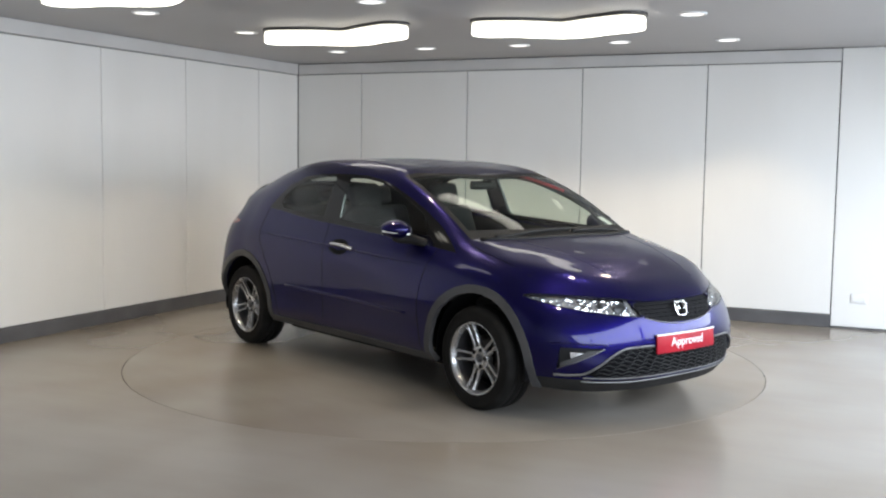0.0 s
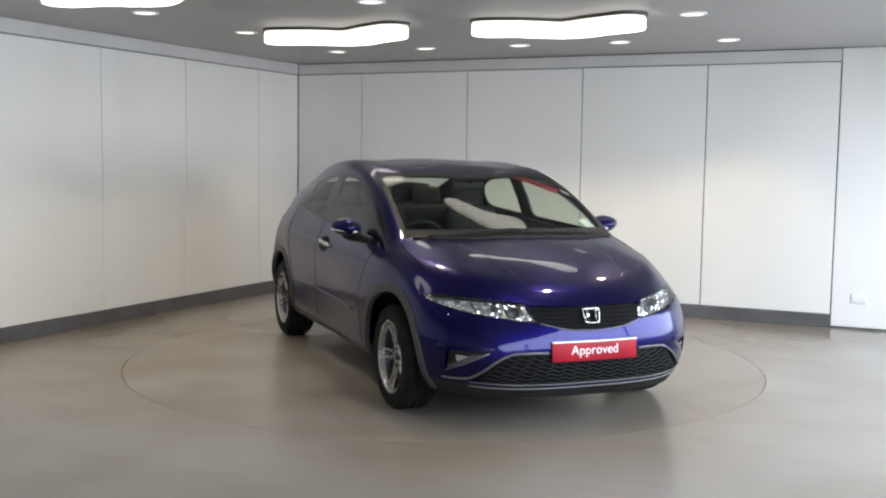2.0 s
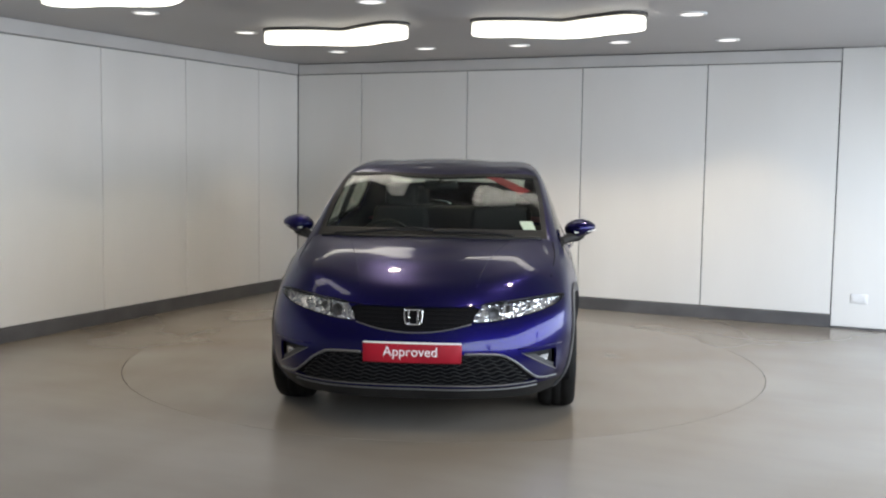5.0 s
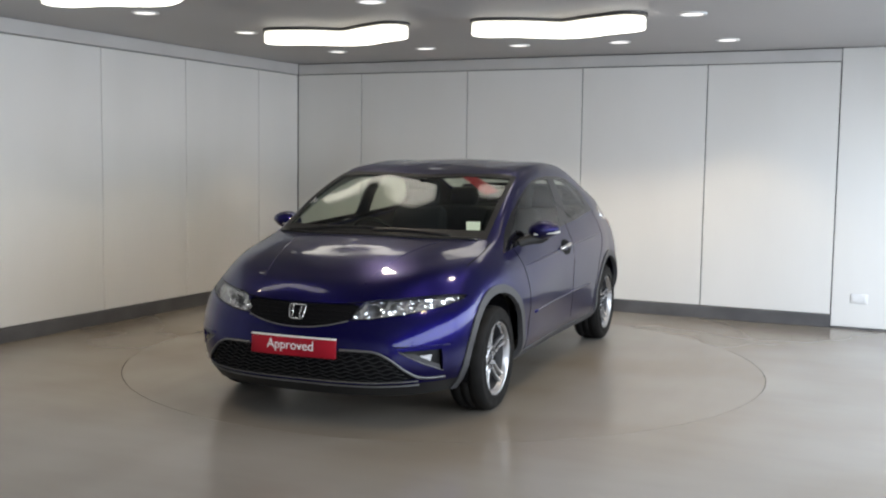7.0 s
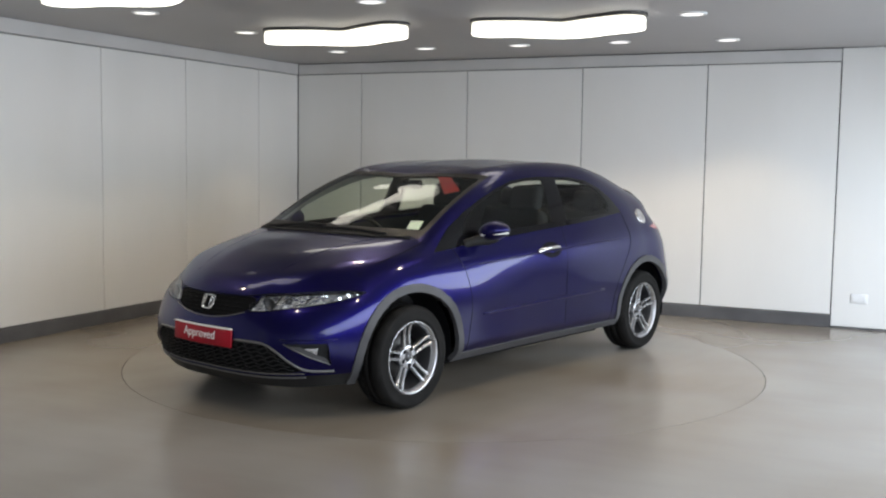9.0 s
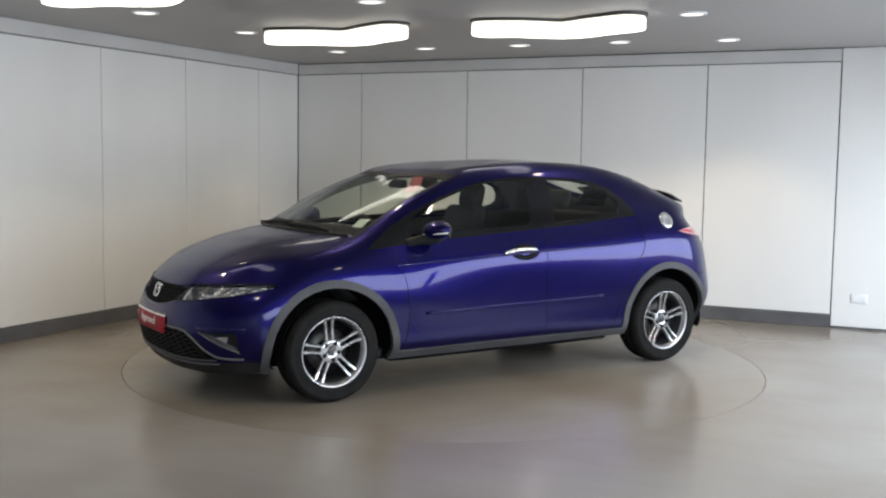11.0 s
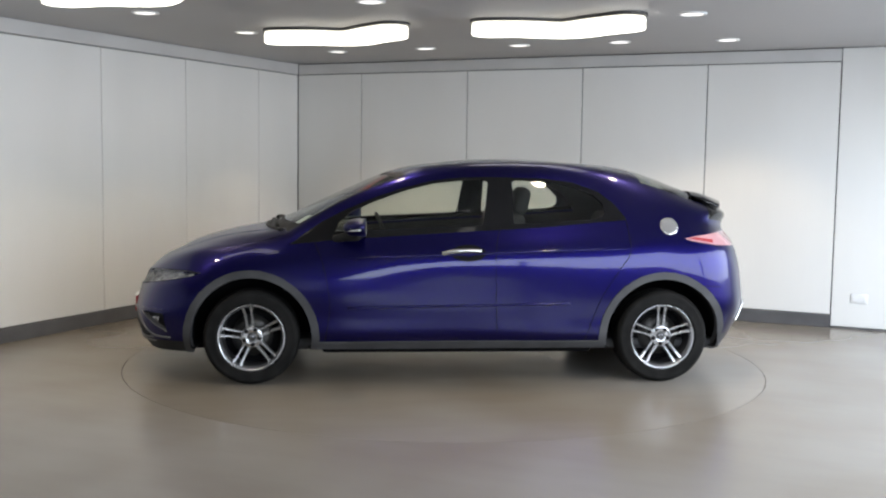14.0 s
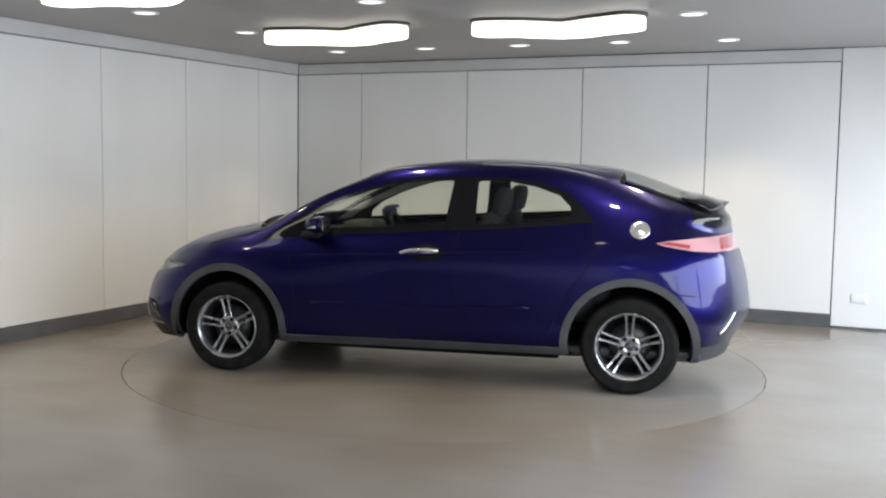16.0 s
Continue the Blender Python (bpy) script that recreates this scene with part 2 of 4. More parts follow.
def build_lamp():
    """A kidney-shaped ceiling lamp: dark rim on the ceiling, white diffuser below."""
    mid = spline([(-0.505, -0.015, 0), (-0.28, 0.045, 0), (0.0, 0.20, 0), (0.28, 0.055, 0), (0.50, -0.055, 0)], 6)
    half, out, back = 0.128, [], []
    for k, q in enumerate(mid):
        d = (mid[min(k + 1, len(mid) - 1)] - mid[max(k - 1, 0)]).normalized()
        out.append((q.x + half * d.y, q.y - half * d.x))
        back.append((q.x - half * d.y, q.y + half * d.x))
    for end, order in ((mid[-1] - mid[-2], 1), (mid[0] - mid[1], -1)):
        a0, tip = math.atan2(end.y, end.x), mid[-1] if order == 1 else mid[0]
        cap = [(tip.x + half * math.cos(a0 + radians(g)), tip.y + half * math.sin(a0 + radians(g))) for g in (-68, -45, -22, 0, 22, 45, 68)]
        out += cap if order == 1 else []
        if order == 1:
            out += back[::-1]
        else:
            out += cap
    c = (0.02, 0.08)
    grown = [(c[0] + (x - c[0]) * 1.02, c[1] + (y - c[1]) * 1.03) for x, y in out]
    lamp = empty("ceiling_lamp", pose(2.085, -2.655, CEIL))
    part("rim", prism(grown, -0.022, -0.001), M_LAMPRIM, lamp, "thin dark metal rim")
    bm = prism(out, -0.112, -0.024, 0.012)
    for f in bm.faces:
        f.material_index = 0 if f.normal.z < -0.7 else 1
        f.smooth = abs(f.normal.z) < 0.9
    part("diffuser", bm, [M_LAMP, M_LAMPSIDE], lamp, "glowing white acrylic diffuser")
    part("stem", prism([(0.02 + (x - 0.02) * 0.9, 0.08 + (y - 0.08) * 0.8) for x, y in out], -0.019, -0.011), M_LAMPRIM, lamp)
    tagged(lamp, "kidney-shaped glowing white ceiling lamp with dark rim", "ceiling lamp", "kidney ceiling lamps")
    for x, y, turn in ((3.845, -2.595, 3), (2.02, -4.92, -8)):
        copy_thing(lamp, pose(x, y, CEIL, 0, 0, turn))


def build_downlight():
    d = empty("downlight", pose(*DOWNLIGHTS[0], CEIL))
    ring = spin([(0.070, -0.001), (0.073, -0.008), (0.084, -0.011), (0.094, -0.008), (0.097, 0.0)], 32)
    bmesh.ops.rotate(ring, cent=(0, 0, 0), matrix=Matrix.Rotation(radians(90), 3, "X"), verts=ring.verts)
    part("bezel", ring, M_PLASTER, d)
    glass = spin([(0.0, -0.005), (0.073, -0.005)], 32)
    bmesh.ops.rotate(glass, cent=(0, 0, 0), matrix=Matrix.Rotation(radians(90), 3, "X"), verts=glass.verts)
    part("lens", glass, M_DOWN, d, "glowing lens")
    tagged(d, "small round recessed ceiling downlight, lit", "downlight", "ceiling downlights")
    # copies at every spot, the unseen added ones too
    for x, y in DOWNLIGHTS[1:]:
        copy_thing(d, pose(x, y, CEIL))


build_floor()
turntable = build_turntable()
build_walls()
build_socket()
build_lamp()
build_downlight()

# ---- the car ----
# paint, trim and glass of the car
from mathutils.bvhtree import BVHTree


def build_paint():
    m = mat("car_paint_blue", (0.008, 0.006, 0.09), 0.34, 0.88, Coat_Weight=0.64, Coat_Roughness=0.03, Coat_IOR=1.41, Specular_IOR_Level=0.05)
    links, b = m.node_tree.links, m.node_tree.nodes["Principled BSDF"]
    n = noise_tex(m, 900, 1.0)
    r = ramp(m, n.outputs["Fac"], [(0.35, (0.0031, 0.0023, 0.044)), (0.65, (0.0063, 0.0048, 0.080))])
    links.new(r.outputs[0], b.inputs["Base Color"])
    d = noise_tex(m, 3.0, 3.0)
    rr = ramp(m, d.outputs["Fac"], [(0.3, (0.03,) * 3), (0.75, (0.09,) * 3)])
    links.new(rr.outputs[0], b.inputs["Coat Roughness"])
    return m


def glass_mat(name, tint, ior=1.5):
    m = bpy.data.materials.new(name)
    m.use_nodes = True
    nt = m.node_tree
    nt.nodes.remove(nt.nodes["Principled BSDF"])
    t = node(m, "BsdfTransparent")
    t.inputs["Color"].default_value = (*tint, 1)
    g = node(m, "BsdfGlossy")
    g.inputs["Roughness"].default_value = 0.015
    lw = node(m, "LayerWeight", Blend=0.5)
    f5 = node(m, "Math")
    f5.operation = "POWER"
    f5.inputs[1].default_value = 5.0
    nt.links.new(lw.outputs["Facing"], f5.inputs[0])
    f = node(m, "Math")
    f.operation = "MULTIPLY_ADD"
    r0 = ((ior - 1) / (ior + 1)) ** 2 * 1.15
    f.inputs[1].default_value, f.inputs[2].default_value = 1 - r0, r0
    nt.links.new(f5.outputs[0], f.inputs[0])
    mix = node(m, "MixShader")
    nt.links.new(f.outputs[0], mix.inputs[0])
    nt.links.new(t.outputs[0], mix.inputs[1])
    nt.links.new(g.outputs[0], mix.inputs[2])
    nt.links.new(mix.outputs[0], nt.nodes["Material Output"].inputs["Surface"])
    return m


M_PAINT = build_paint()
M_GLASS = glass_mat("window_glass", (0.84, 0.88, 0.84), 1.5)
M_SCREEN = glass_mat("windscreen_glass", (0.77, 0.85, 0.77), 1.33)
M_LENS = glass_mat("lamp_lens", (0.93, 0.94, 0.95), 1.5)
M_GLOSSBLACK = mat("gloss_black", (0.005, 0.005, 0.006), 0.06, Specular_IOR_Level=0.35)
M_PLASTIC = vary(mat("grey_plastic", Specular_IOR_Level=0.2), 6.0, (0.050, 0.050, 0.053), (0.068, 0.068, 0.072), bump=0.15, rough=(0.42, 0.55), fine=400)
M_BLACK = vary(mat("black_plastic", Specular_IOR_Level=0.2), 8.0, (0.010, 0.010, 0.011), (0.018, 0.018, 0.018), rough=(0.45, 0.6))
M_SEAM = mat("seam_black", (0.004, 0.004, 0.005), 0.7, Specular_IOR_Level=0.1)
M_SATIN = mat("satin_grey_trim", (0.15, 0.15, 0.155), 0.38, 0.6)
M_RUBBER = vary(mat("tyre_rubber", Specular_IOR_Level=0.08), 12.0, (0.008, 0.0078, 0.0075), (0.014, 0.0135, 0.013), bump=0.2, rough=(0.55, 0.75), fine=300)
M_ALLOY = vary(mat("alloy_silver", metal=0.85), 5.0, (0.34, 0.34, 0.35), (0.43, 0.43, 0.44), rough=(0.20, 0.30))
# dark alloy: holds the shade of barrel and lamp bowl; hub cap is truly grey
M_ALLOYDARK = mat("alloy_shadowed_grey", (0.07, 0.07, 0.074), 0.4, 0.7)
M_DISC = mat("brake_disc_steel", (0.07, 0.068, 0.066), 0.45, 0.9)
M_SILVER = mat("silver_plastic", (0.62, 0.62, 0.63), 0.18, 0.85)
def build_reflector():
    """Bright metal pressed into small facets."""
    m = mat("lamp_reflector", (0.88, 0.88, 0.89), 0.12, 0.75)
    tc = node(m, "TexCoord")
    cells = node(m, "TexVoronoi", Scale=34.0)
    m.node_tree.links.new(tc.outputs["Object"], cells.inputs["Vector"])
    bp = node(m, "Bump", Strength=1.0, Distance=0.02)
    m.node_tree.links.new(cells.outputs["Distance"], bp.inputs["Height"])
    m.node_tree.links.new(bp.outputs[0], m.node_tree.nodes["Principled BSDF"].inputs["Normal"])
    return m


M_REFLECT = build_reflector()
M_RED = vary(mat("red_card", Specular_IOR_Level=0.25), 4.0, (0.26, 0.005, 0.016), (0.33, 0.007, 0.019), rough=(0.40, 0.50))
M_REDLENS = mat("red_lens", (0.36, 0.05, 0.06), 0.08, Coat_Weight=1.0)
M_PINKLENS = mat("clear_pink_lens", (0.50, 0.27, 0.30), 0.08, Coat_Weight=1.0)
M_WHITE = mat("white_paint", (0.8, 0.8, 0.8), 0.4)
M_FABRIC = vary(mat("seat_fabric"), 30.0, (0.012, 0.012, 0.013), (0.022, 0.022, 0.024), bump=0.3, rough=(0.8, 0.95), fine=500)
M_DASH = vary(mat("dash_plastic"), 10.0, (0.020, 0.020, 0.021), (0.032, 0.032, 0.033), bump=0.2, rough=(0.5, 0.65), fine=300)
M_LINER = vary(mat("headliner_cloth"), 10.0, (0.22, 0.215, 0.20), (0.27, 0.265, 0.25), rough=(0.85, 0.95))

# The body is lofted over feature lines that run from the nose round the side to the tail: (along, x, y, z)
LINES = [
    # lower edge
    [(0, 2.055, 0, .180), (.32, 2.03, .32, .180), (.6, 1.93, .58, .185), (.9, 1.71, .74, .195), (1.35, 1.3, .80, .215), (2.65, 0, .80, .222), (3.95, -1.3, .81, .225), (4.4, -1.66, .74, .20), (4.75, -1.81, .58, .20), (5.05, -1.91, .32, .20), (5.35, -1.95, 0, .20)],
    # top of the sill and lip
    [(0, 2.10, 0, .245), (.32, 2.08, .32, .245), (.6, 1.99, .58, .255), (.9, 1.76, .775, .265), (1.35, 1.3, .845, .272), (2.65, 0, .845, .275), (3.95, -1.3, .85, .285), (4.4, -1.69, .80, .30), (4.75, -1.855, .63, .305), (5.05, -1.955, .33, .305), (5.35, -1.99, 0, .30)],
    # bumper
    [(0, 2.140, 0, .41), (.32, 2.115, .32, .41), (.6, 2.02, .59, .42), (.9, 1.79, .80, .43), (1.35, 1.3, .868, .44), (2.65, 0, .874, .43), (3.95, -1.3, .872, .45), (4.4, -1.73, .845, .46), (4.75, -1.915, .645, .46), (5.05, -2.035, .33, .46), (5.35, -2.08, 0, .45)],
    # under the lamps, door middle
    [(0, 2.115, 0, .545), (.32, 2.08, .32, .565), (.6, 1.97, .58, .590), (.9, 1.76, .785, .61), (1.35, 1.3, .872, .62), (2.65, 0, .884, .60), (3.95, -1.3, .878, .61), (4.4, -1.70, .845, .62), (4.75, -1.905, .65, .62), (5.05, -2.025, .33, .62), (5.35, -2.07, 0, .60)],
    # bonnet lip, shoulder crease
    [(0, 2.055, 0, .665), (.32, 2.015, .33, .675), (.6, 1.87, .575, .695), (.9, 1.67, .755, .715), (1.35, 1.28, .852, .765), (1.9, .75, .872, .795), (2.65, 0, .878, .830), (3.45, -.8, .872, .86), (3.95, -1.3, .855, .875), (4.4, -1.66, .80, .88), (4.75, -1.855, .61, .88), (5.05, -1.96, .32, .88), (5.35, -2.005, 0, .86)],
    # fender top, belt
    [(0, 1.985, 0, .738), (.32, 1.93, .33, .75), (.6, 1.755, .570, .800), (.9, 1.53, .705, .838), (1.35, 1.17, .780, .893), (1.9, .72, .820, .912), (2.65, 0, .815, .965), (3.45, -.8, .80, 1.015), (3.95, -1.28, .785, 1.03), (4.4, -1.61, .715, 1.025), (4.75, -1.80, .50, 1.01), (5.05, -1.90, .27, 1.0), (5.35, -1.95, 0, 1.0)],
    # bonnet flank, middle of the side glass
    [(0, 1.87, 0, .802), (.32, 1.79, .32, .824), (.6, 1.61, .52, .866), (.9, 1.41, .64, .894), (1.35, 1.13, .738, .934), (1.9, .69, .76, 1.065), (2.3, .33, .75, 1.135), (2.65, -.01, .742, 1.17), (3.1, -.45, .73, 1.19), (3.45, -.8, .717, 1.195), (3.95, -1.27, .7, 1.17), (4.4, -1.62, .643, 1.12), (4.75, -1.83, .48, 1.085), (5.35, -1.94, 0, 1.07)],
    # windscreen pillar and roof rail
    [(0, 1.73, 0, .862), (.32, 1.65, .31, .880), (.6, 1.46, .47, .915), (.9, 1.30, .58, .934), (1.35, 1.10, .703, .957), (1.9, .66, .671, 1.200), (2.3, .30, .636, 1.333), (2.65, -.02, .621, 1.376), (3.1, -.45, .611, 1.388), (3.45, -.8, .598, 1.372), (3.95, -1.25, .578, 1.282), (4.4, -1.60, .547, 1.170), (4.75, -1.80, .43, 1.130), (5.35, -1.90, 0, 1.13)],
    # bonnet and roof, a third out
    [(0, 1.62, 0, .895), (.32, 1.53, .25, .915), (.6, 1.42, .36, .931), (.9, 1.32, .4, .945), (1.35, 1.20, .428, .962), (1.9, .72, .378, 1.205), (2.3, .35, .358, 1.352), (2.65, 0, .348, 1.400), (3.1, -.45, .338, 1.416), (3.45, -.8, .328, 1.402), (3.95, -1.25, .312, 1.350), (4.4, -1.62, .286, 1.228), (4.75, -1.83, .24, 1.178), (5.35, -1.92, 0, 1.165)],
    # centre line
    [(0, 1.55, 0, .917), (.6, 1.45, 0, .940), (.9, 1.36, 0, .955), (1.35, 1.25, 0, .970), (1.9, .75, 0, 1.19), (2.3, .38, 0, 1.345), (2.65, 0, 0, 1.412), (3.1, -.45, 0, 1.430), (3.45, -.8, 0, 1.414), (3.95, -1.25, 0, 1.367), (4.4, -1.64, 0, 1.238), (4.75, -1.85, 0, 1.187), (5.35, -1.935, 0, 1.172)],
]
HUB_X, HUB_Z, TYRE_R = 1.3175, 0.298, 0.300
U_COWL, U_HEAD, S_PILLAR = 1.352, 2.24, 7.0
U_REAR0, U_REAR1 = 3.92, 4.62


def line_at(line, u, sharp=False):
    """Smooth point of a feature line."""
    us = [p[0] for p in line]
    i = max(k for k in range(len(us)) if us[k] <= u + 1e-9)
    i = min(i, len(us) - 2)
    P = [Vector(p[1:]) for p in line]

    def slope(k, side):
        if sharp and abs(us[k] - 1.35) < 1e-6:
            return (P[k + 1] - P[k]) / (us[k + 1] - us[k]) if side > 0 else (P[k] - P[k - 1]) / (us[k] - us[k - 1])
        if k == 0:
            return (P[1] - P[0]) / (us[1] - us[0]) if P[0].y > 1e-6 else Vector((0, ((P[1] - P[0]) / (us[1] - us[0])).y, 0))
        if k == len(us) - 1:
            return (P[k] - P[k - 1]) / (us[k] - us[k - 1]) if P[k].y > 1e-6 else Vector((0, ((P[k] - P[k - 1]) / (us[k] - us[k - 1])).y, 0))
        a, b = us[k] - us[k - 1], us[k + 1] - us[k]
        return ((P[k] - P[k - 1]) / a * b + (P[k + 1] - P[k]) / b * a) / (a + b)
    h = us[i + 1] - us[i]
    t = (u - us[i]) / h
    return (P[i] * (1 + 2 * t) * (1 - t) ** 2 + slope(i, 1) * h * t * (1 - t) ** 2 + P[i + 1] * t * t * (3 - 2 * t) + slope(i + 1, -1) * h * t * t * (t - 1))


def column(u, rows):
    K = [line_at(l, u, k >= 7) for k, l in enumerate(LINES)]
    out = []
    for s in rows:
        i = min(int(s + 1e-9), len(K) - 2)
        t = s - i
        p1, p2 = K[i], K[i + 1]
        p0 = K[i - 1] if i else p1 * 2 - p2
        if i == 7 and 1.3 < u < 2.3:
            # the windscreen keeps its own flat curve up to the pillar
            k = min(1, (u - 1.3) / 0.06, (2.3 - u) / 0.12)
            p0 = p0.lerp(p1 * 2 - p2 + Vector((-.012, 0, -.012)), k)
        if i + 2 < len(K):
            p3 = K[i + 2]
        else:
            p3 = Vector((K[i].x, -K[i].y, K[i].z))
        # centripetal-like slopes, so that close lines keep their crease
        d0, d1, d2 = max((p1 - p0).length, 1e-4), max((p2 - p1).length, 1e-4), max((p3 - p2).length, 1e-4)
        m1 = ((p1 - p0) / d0 * d1 + (p2 - p1) / d1 * d0) / (d0 + d1) * d1
        m2 = ((p2 - p1) / d1 * d2 + (p3 - p2) / d2 * d1) / (d1 + d2) * d1
        q = p1 * (1 + 2 * t) * (1 - t) ** 2 + m1 * t * (1 - t) ** 2 + p2 * t * t * (3 - 2 * t) + m2 * t * t * (t - 1)
        if s > len(K) - 1 - 1e-6 or u < 1e-6 or u > 5.35 - 1e-6:
            q.y = 0
        out.append(q)
    return out


def inside(poly, a, b):
    hit = False
    for (x0, y0), (x1, y1) in zip(poly, poly[1:] + poly[:1]):
        if (y0 > b) != (y1 > b) and a < (x1 - x0) * (b - y0) / (y1 - y0) + x0:
            hit = not hit
    return hit


def cut(bm, poly, ax, where, closed=True):
    """Cuts the faces along an outline in the plane of the two axes ax."""
    third = 3 - ax[0] - ax[1]
    pairs = list(zip(poly, poly[1:] + (poly[:1] if closed else [])))
    todo = [f for f in bm.faces if where(f.calc_center_median())]
    for p, q in pairs:
        lo = [min(p[k], q[k]) - 0.035 for k in (0, 1)]
        hi = [max(p[k], q[k]) + 0.035 for k in (0, 1)]
        near = []
        for f in bm.faces:
            c = f.calc_center_median()
            if lo[0] < c[ax[0]] < hi[0] and lo[1] < c[ax[1]] < hi[1] and where(c):
                near.append(f)
        if not near:
            continue
        d = (q[0] - p[0], q[1] - p[1])
        no = [0, 0, 0]
        no[ax[0]], no[ax[1]] = -d[1], d[0]
        co = [0, 0, 0]
        co[ax[0]], co[ax[1]] = p
        geom = near + list({e for f in near for e in f.edges}) + list({w for f in near for w in f.verts})
        bmesh.ops.bisect_plane(bm, geom=geom, dist=1e-5, plane_co=co, plane_no=Vector(no).normalized())


def arc(cx, cz, r, n=36):
    return [(cx + r * math.cos(2 * math.pi * i / n), cz + r * math.sin(2 * math.pi * i / n)) for i in range(n)]


def rounded(poly, per=4):
    return [(p.x, p.y) for p in spline([(a, b, 0) for a, b in poly], per, True)]


# outlines on the body, side view (x, z) and front view (y, z)
DLO = [(1.085, .882), (.77, .915), (.0, .968), (-.54, 1.000), (-.90, 1.036), (-1.075, 1.050), (-1.07, 1.075), (-.995, 1.162), (-.905, 1.232), (-.74, 1.288),
       (-.545, 1.312), (-.18, 1.318), (.0, 1.312), (.185, 1.290), (.366, 1.243), (.548, 1.180), (.728, 1.105), (.90, 1.015)]
GLASS_F = [(.80, .965), (.60, .975), (-.125, 1.012), (-.145, 1.030), (-.18, 1.284), (-.165, 1.298), (.0, 1.296), (.18, 1.275), (.36, 1.227), (.54, 1.164), (.70, 1.09), (.78, 1.02)]
GLASS_R = [(-.338, 1.020), (-.86, 1.052), (-.915, 1.068), (-.938, 1.100), (-.928, 1.150), (-.86, 1.216), (-.70, 1.269), (-.545, 1.295), (-.36, 1.301), (-.338, 1.285)]
DOOR_F = [(.86, .275), (.83, .50), (.87, .75), (.93, .90), (1.085, .882), (.9, 1.015), (.0, 1.312), (-.18, 1.318), (-.25, 1.0), (-.215, .80), (-.235, .275)]
DOOR_R = [(-.235, .275), (-.215, .80), (-.25, 1.0), (-.18, 1.318), (-.545, 1.312), (-.905, 1.232), (-1.075, 1.05), (-1.09, .86), (-1.02, .74), (-.90, .55), (-.80, .275)]
HEADLAMP = [(.315, .590), (.345, .655), (.375, .682), (.52, .692), (.66, .703), (.765, .705), (.795, .694), (.755, .668), (.66, .638), (.52, .612)]
GRILLE = [(-.02, .540), (.12, .546), (.24, .563), (.312, .590), (.342, .655), (.30, .668), (-.02, .660)]
INTAKE = [(-.02, .250), (.40, .250), (.56, .262), (.655, .285), (.60, .325), (.53, .385), (.47, .420), (.38, .428), (-.02, .428)]
FOG = [(.560, .432), (.745, .437), (.748, .400), (.745, .318)]
TAIL = [(-1.46, .935), (-1.62, .958), (-1.80, .968), (-2.2, .965), (-2.2, .888), (-1.80, .882), (-1.60, .905)]


def body_half():
    """The left half of the body, cut along its outlines, with each face marked by what it belongs to."""
    us = sorted(set([round(i * 0.05, 4) for i in range(108) if i * 0.05 < 5.35] + [U_COWL, U_HEAD, U_REAR0, U_REAR1, 5.35, 1.12, 1.455, 2.185]))
    rows = sorted(set([round(i / 6, 4) for i in range(55)] + [S_PILLAR, 7.11]))
    bm = bmesh.new()
    grid = [[bm.verts.new(p) for p in column(u, rows)] for u in us]
    for i in range(len(us) - 1):
        for j in range(len(rows) - 1):
            f = bm.faces.new((grid[i][j], grid[i + 1][j], grid[i + 1][j + 1], grid[i][j + 1]))
            u, s = (us[i] + us[i + 1]) / 2, (rows[j] + rows[j + 1]) / 2
            mark = 0
            if s < 1:
                mark = 1
            elif U_COWL < u < U_HEAD and s > S_PILLAR:
                mark = 2 if 1.455 < u < 2.185 and s > 7.11 else 7 if u < 1.5 else 8
            elif U_REAR0 < u < U_REAR1 and s > S_PILLAR:
                mark = 3
            elif u > 4.5 and 5.3 < s:
                mark = 4
            elif u < U_COWL and s > 4.0 + 1.5 * min(1, max(0, (u - 0.4) / 0.7)):
                mark = 5
            elif u >= U_HEAD and s > 7:
                mark = 6
            f.material_index = mark
    bmesh.ops.recalc_face_normals(bm, faces=bm.faces)
    if sum(f.normal.y for f in bm.faces) < 0:
        bmesh.ops.reverse_faces(bm, faces=bm.faces)
    side = lambda c: c.y > 0.45
    front = lambda c: c.x > 1.3
    for hx in (HUB_X, -HUB_X):
        cut(bm, arc(hx, HUB_Z, .425), (0, 2), side)
        cut(bm, arc(hx, HUB_Z, .378), (0, 2), side)
    for poly in (DLO, GLASS_F, GLASS_R, DOOR_F, DOOR_R):
        cut(bm, poly, (0, 2), side)
    cut(bm, rounded(TAIL, 2), (0, 2), lambda c: c.x < -1.35)
    for poly in (rounded(HEADLAMP, 2), GRILLE, INTAKE, FOG):
        cut(bm, poly, (1, 2), front)
    return bm


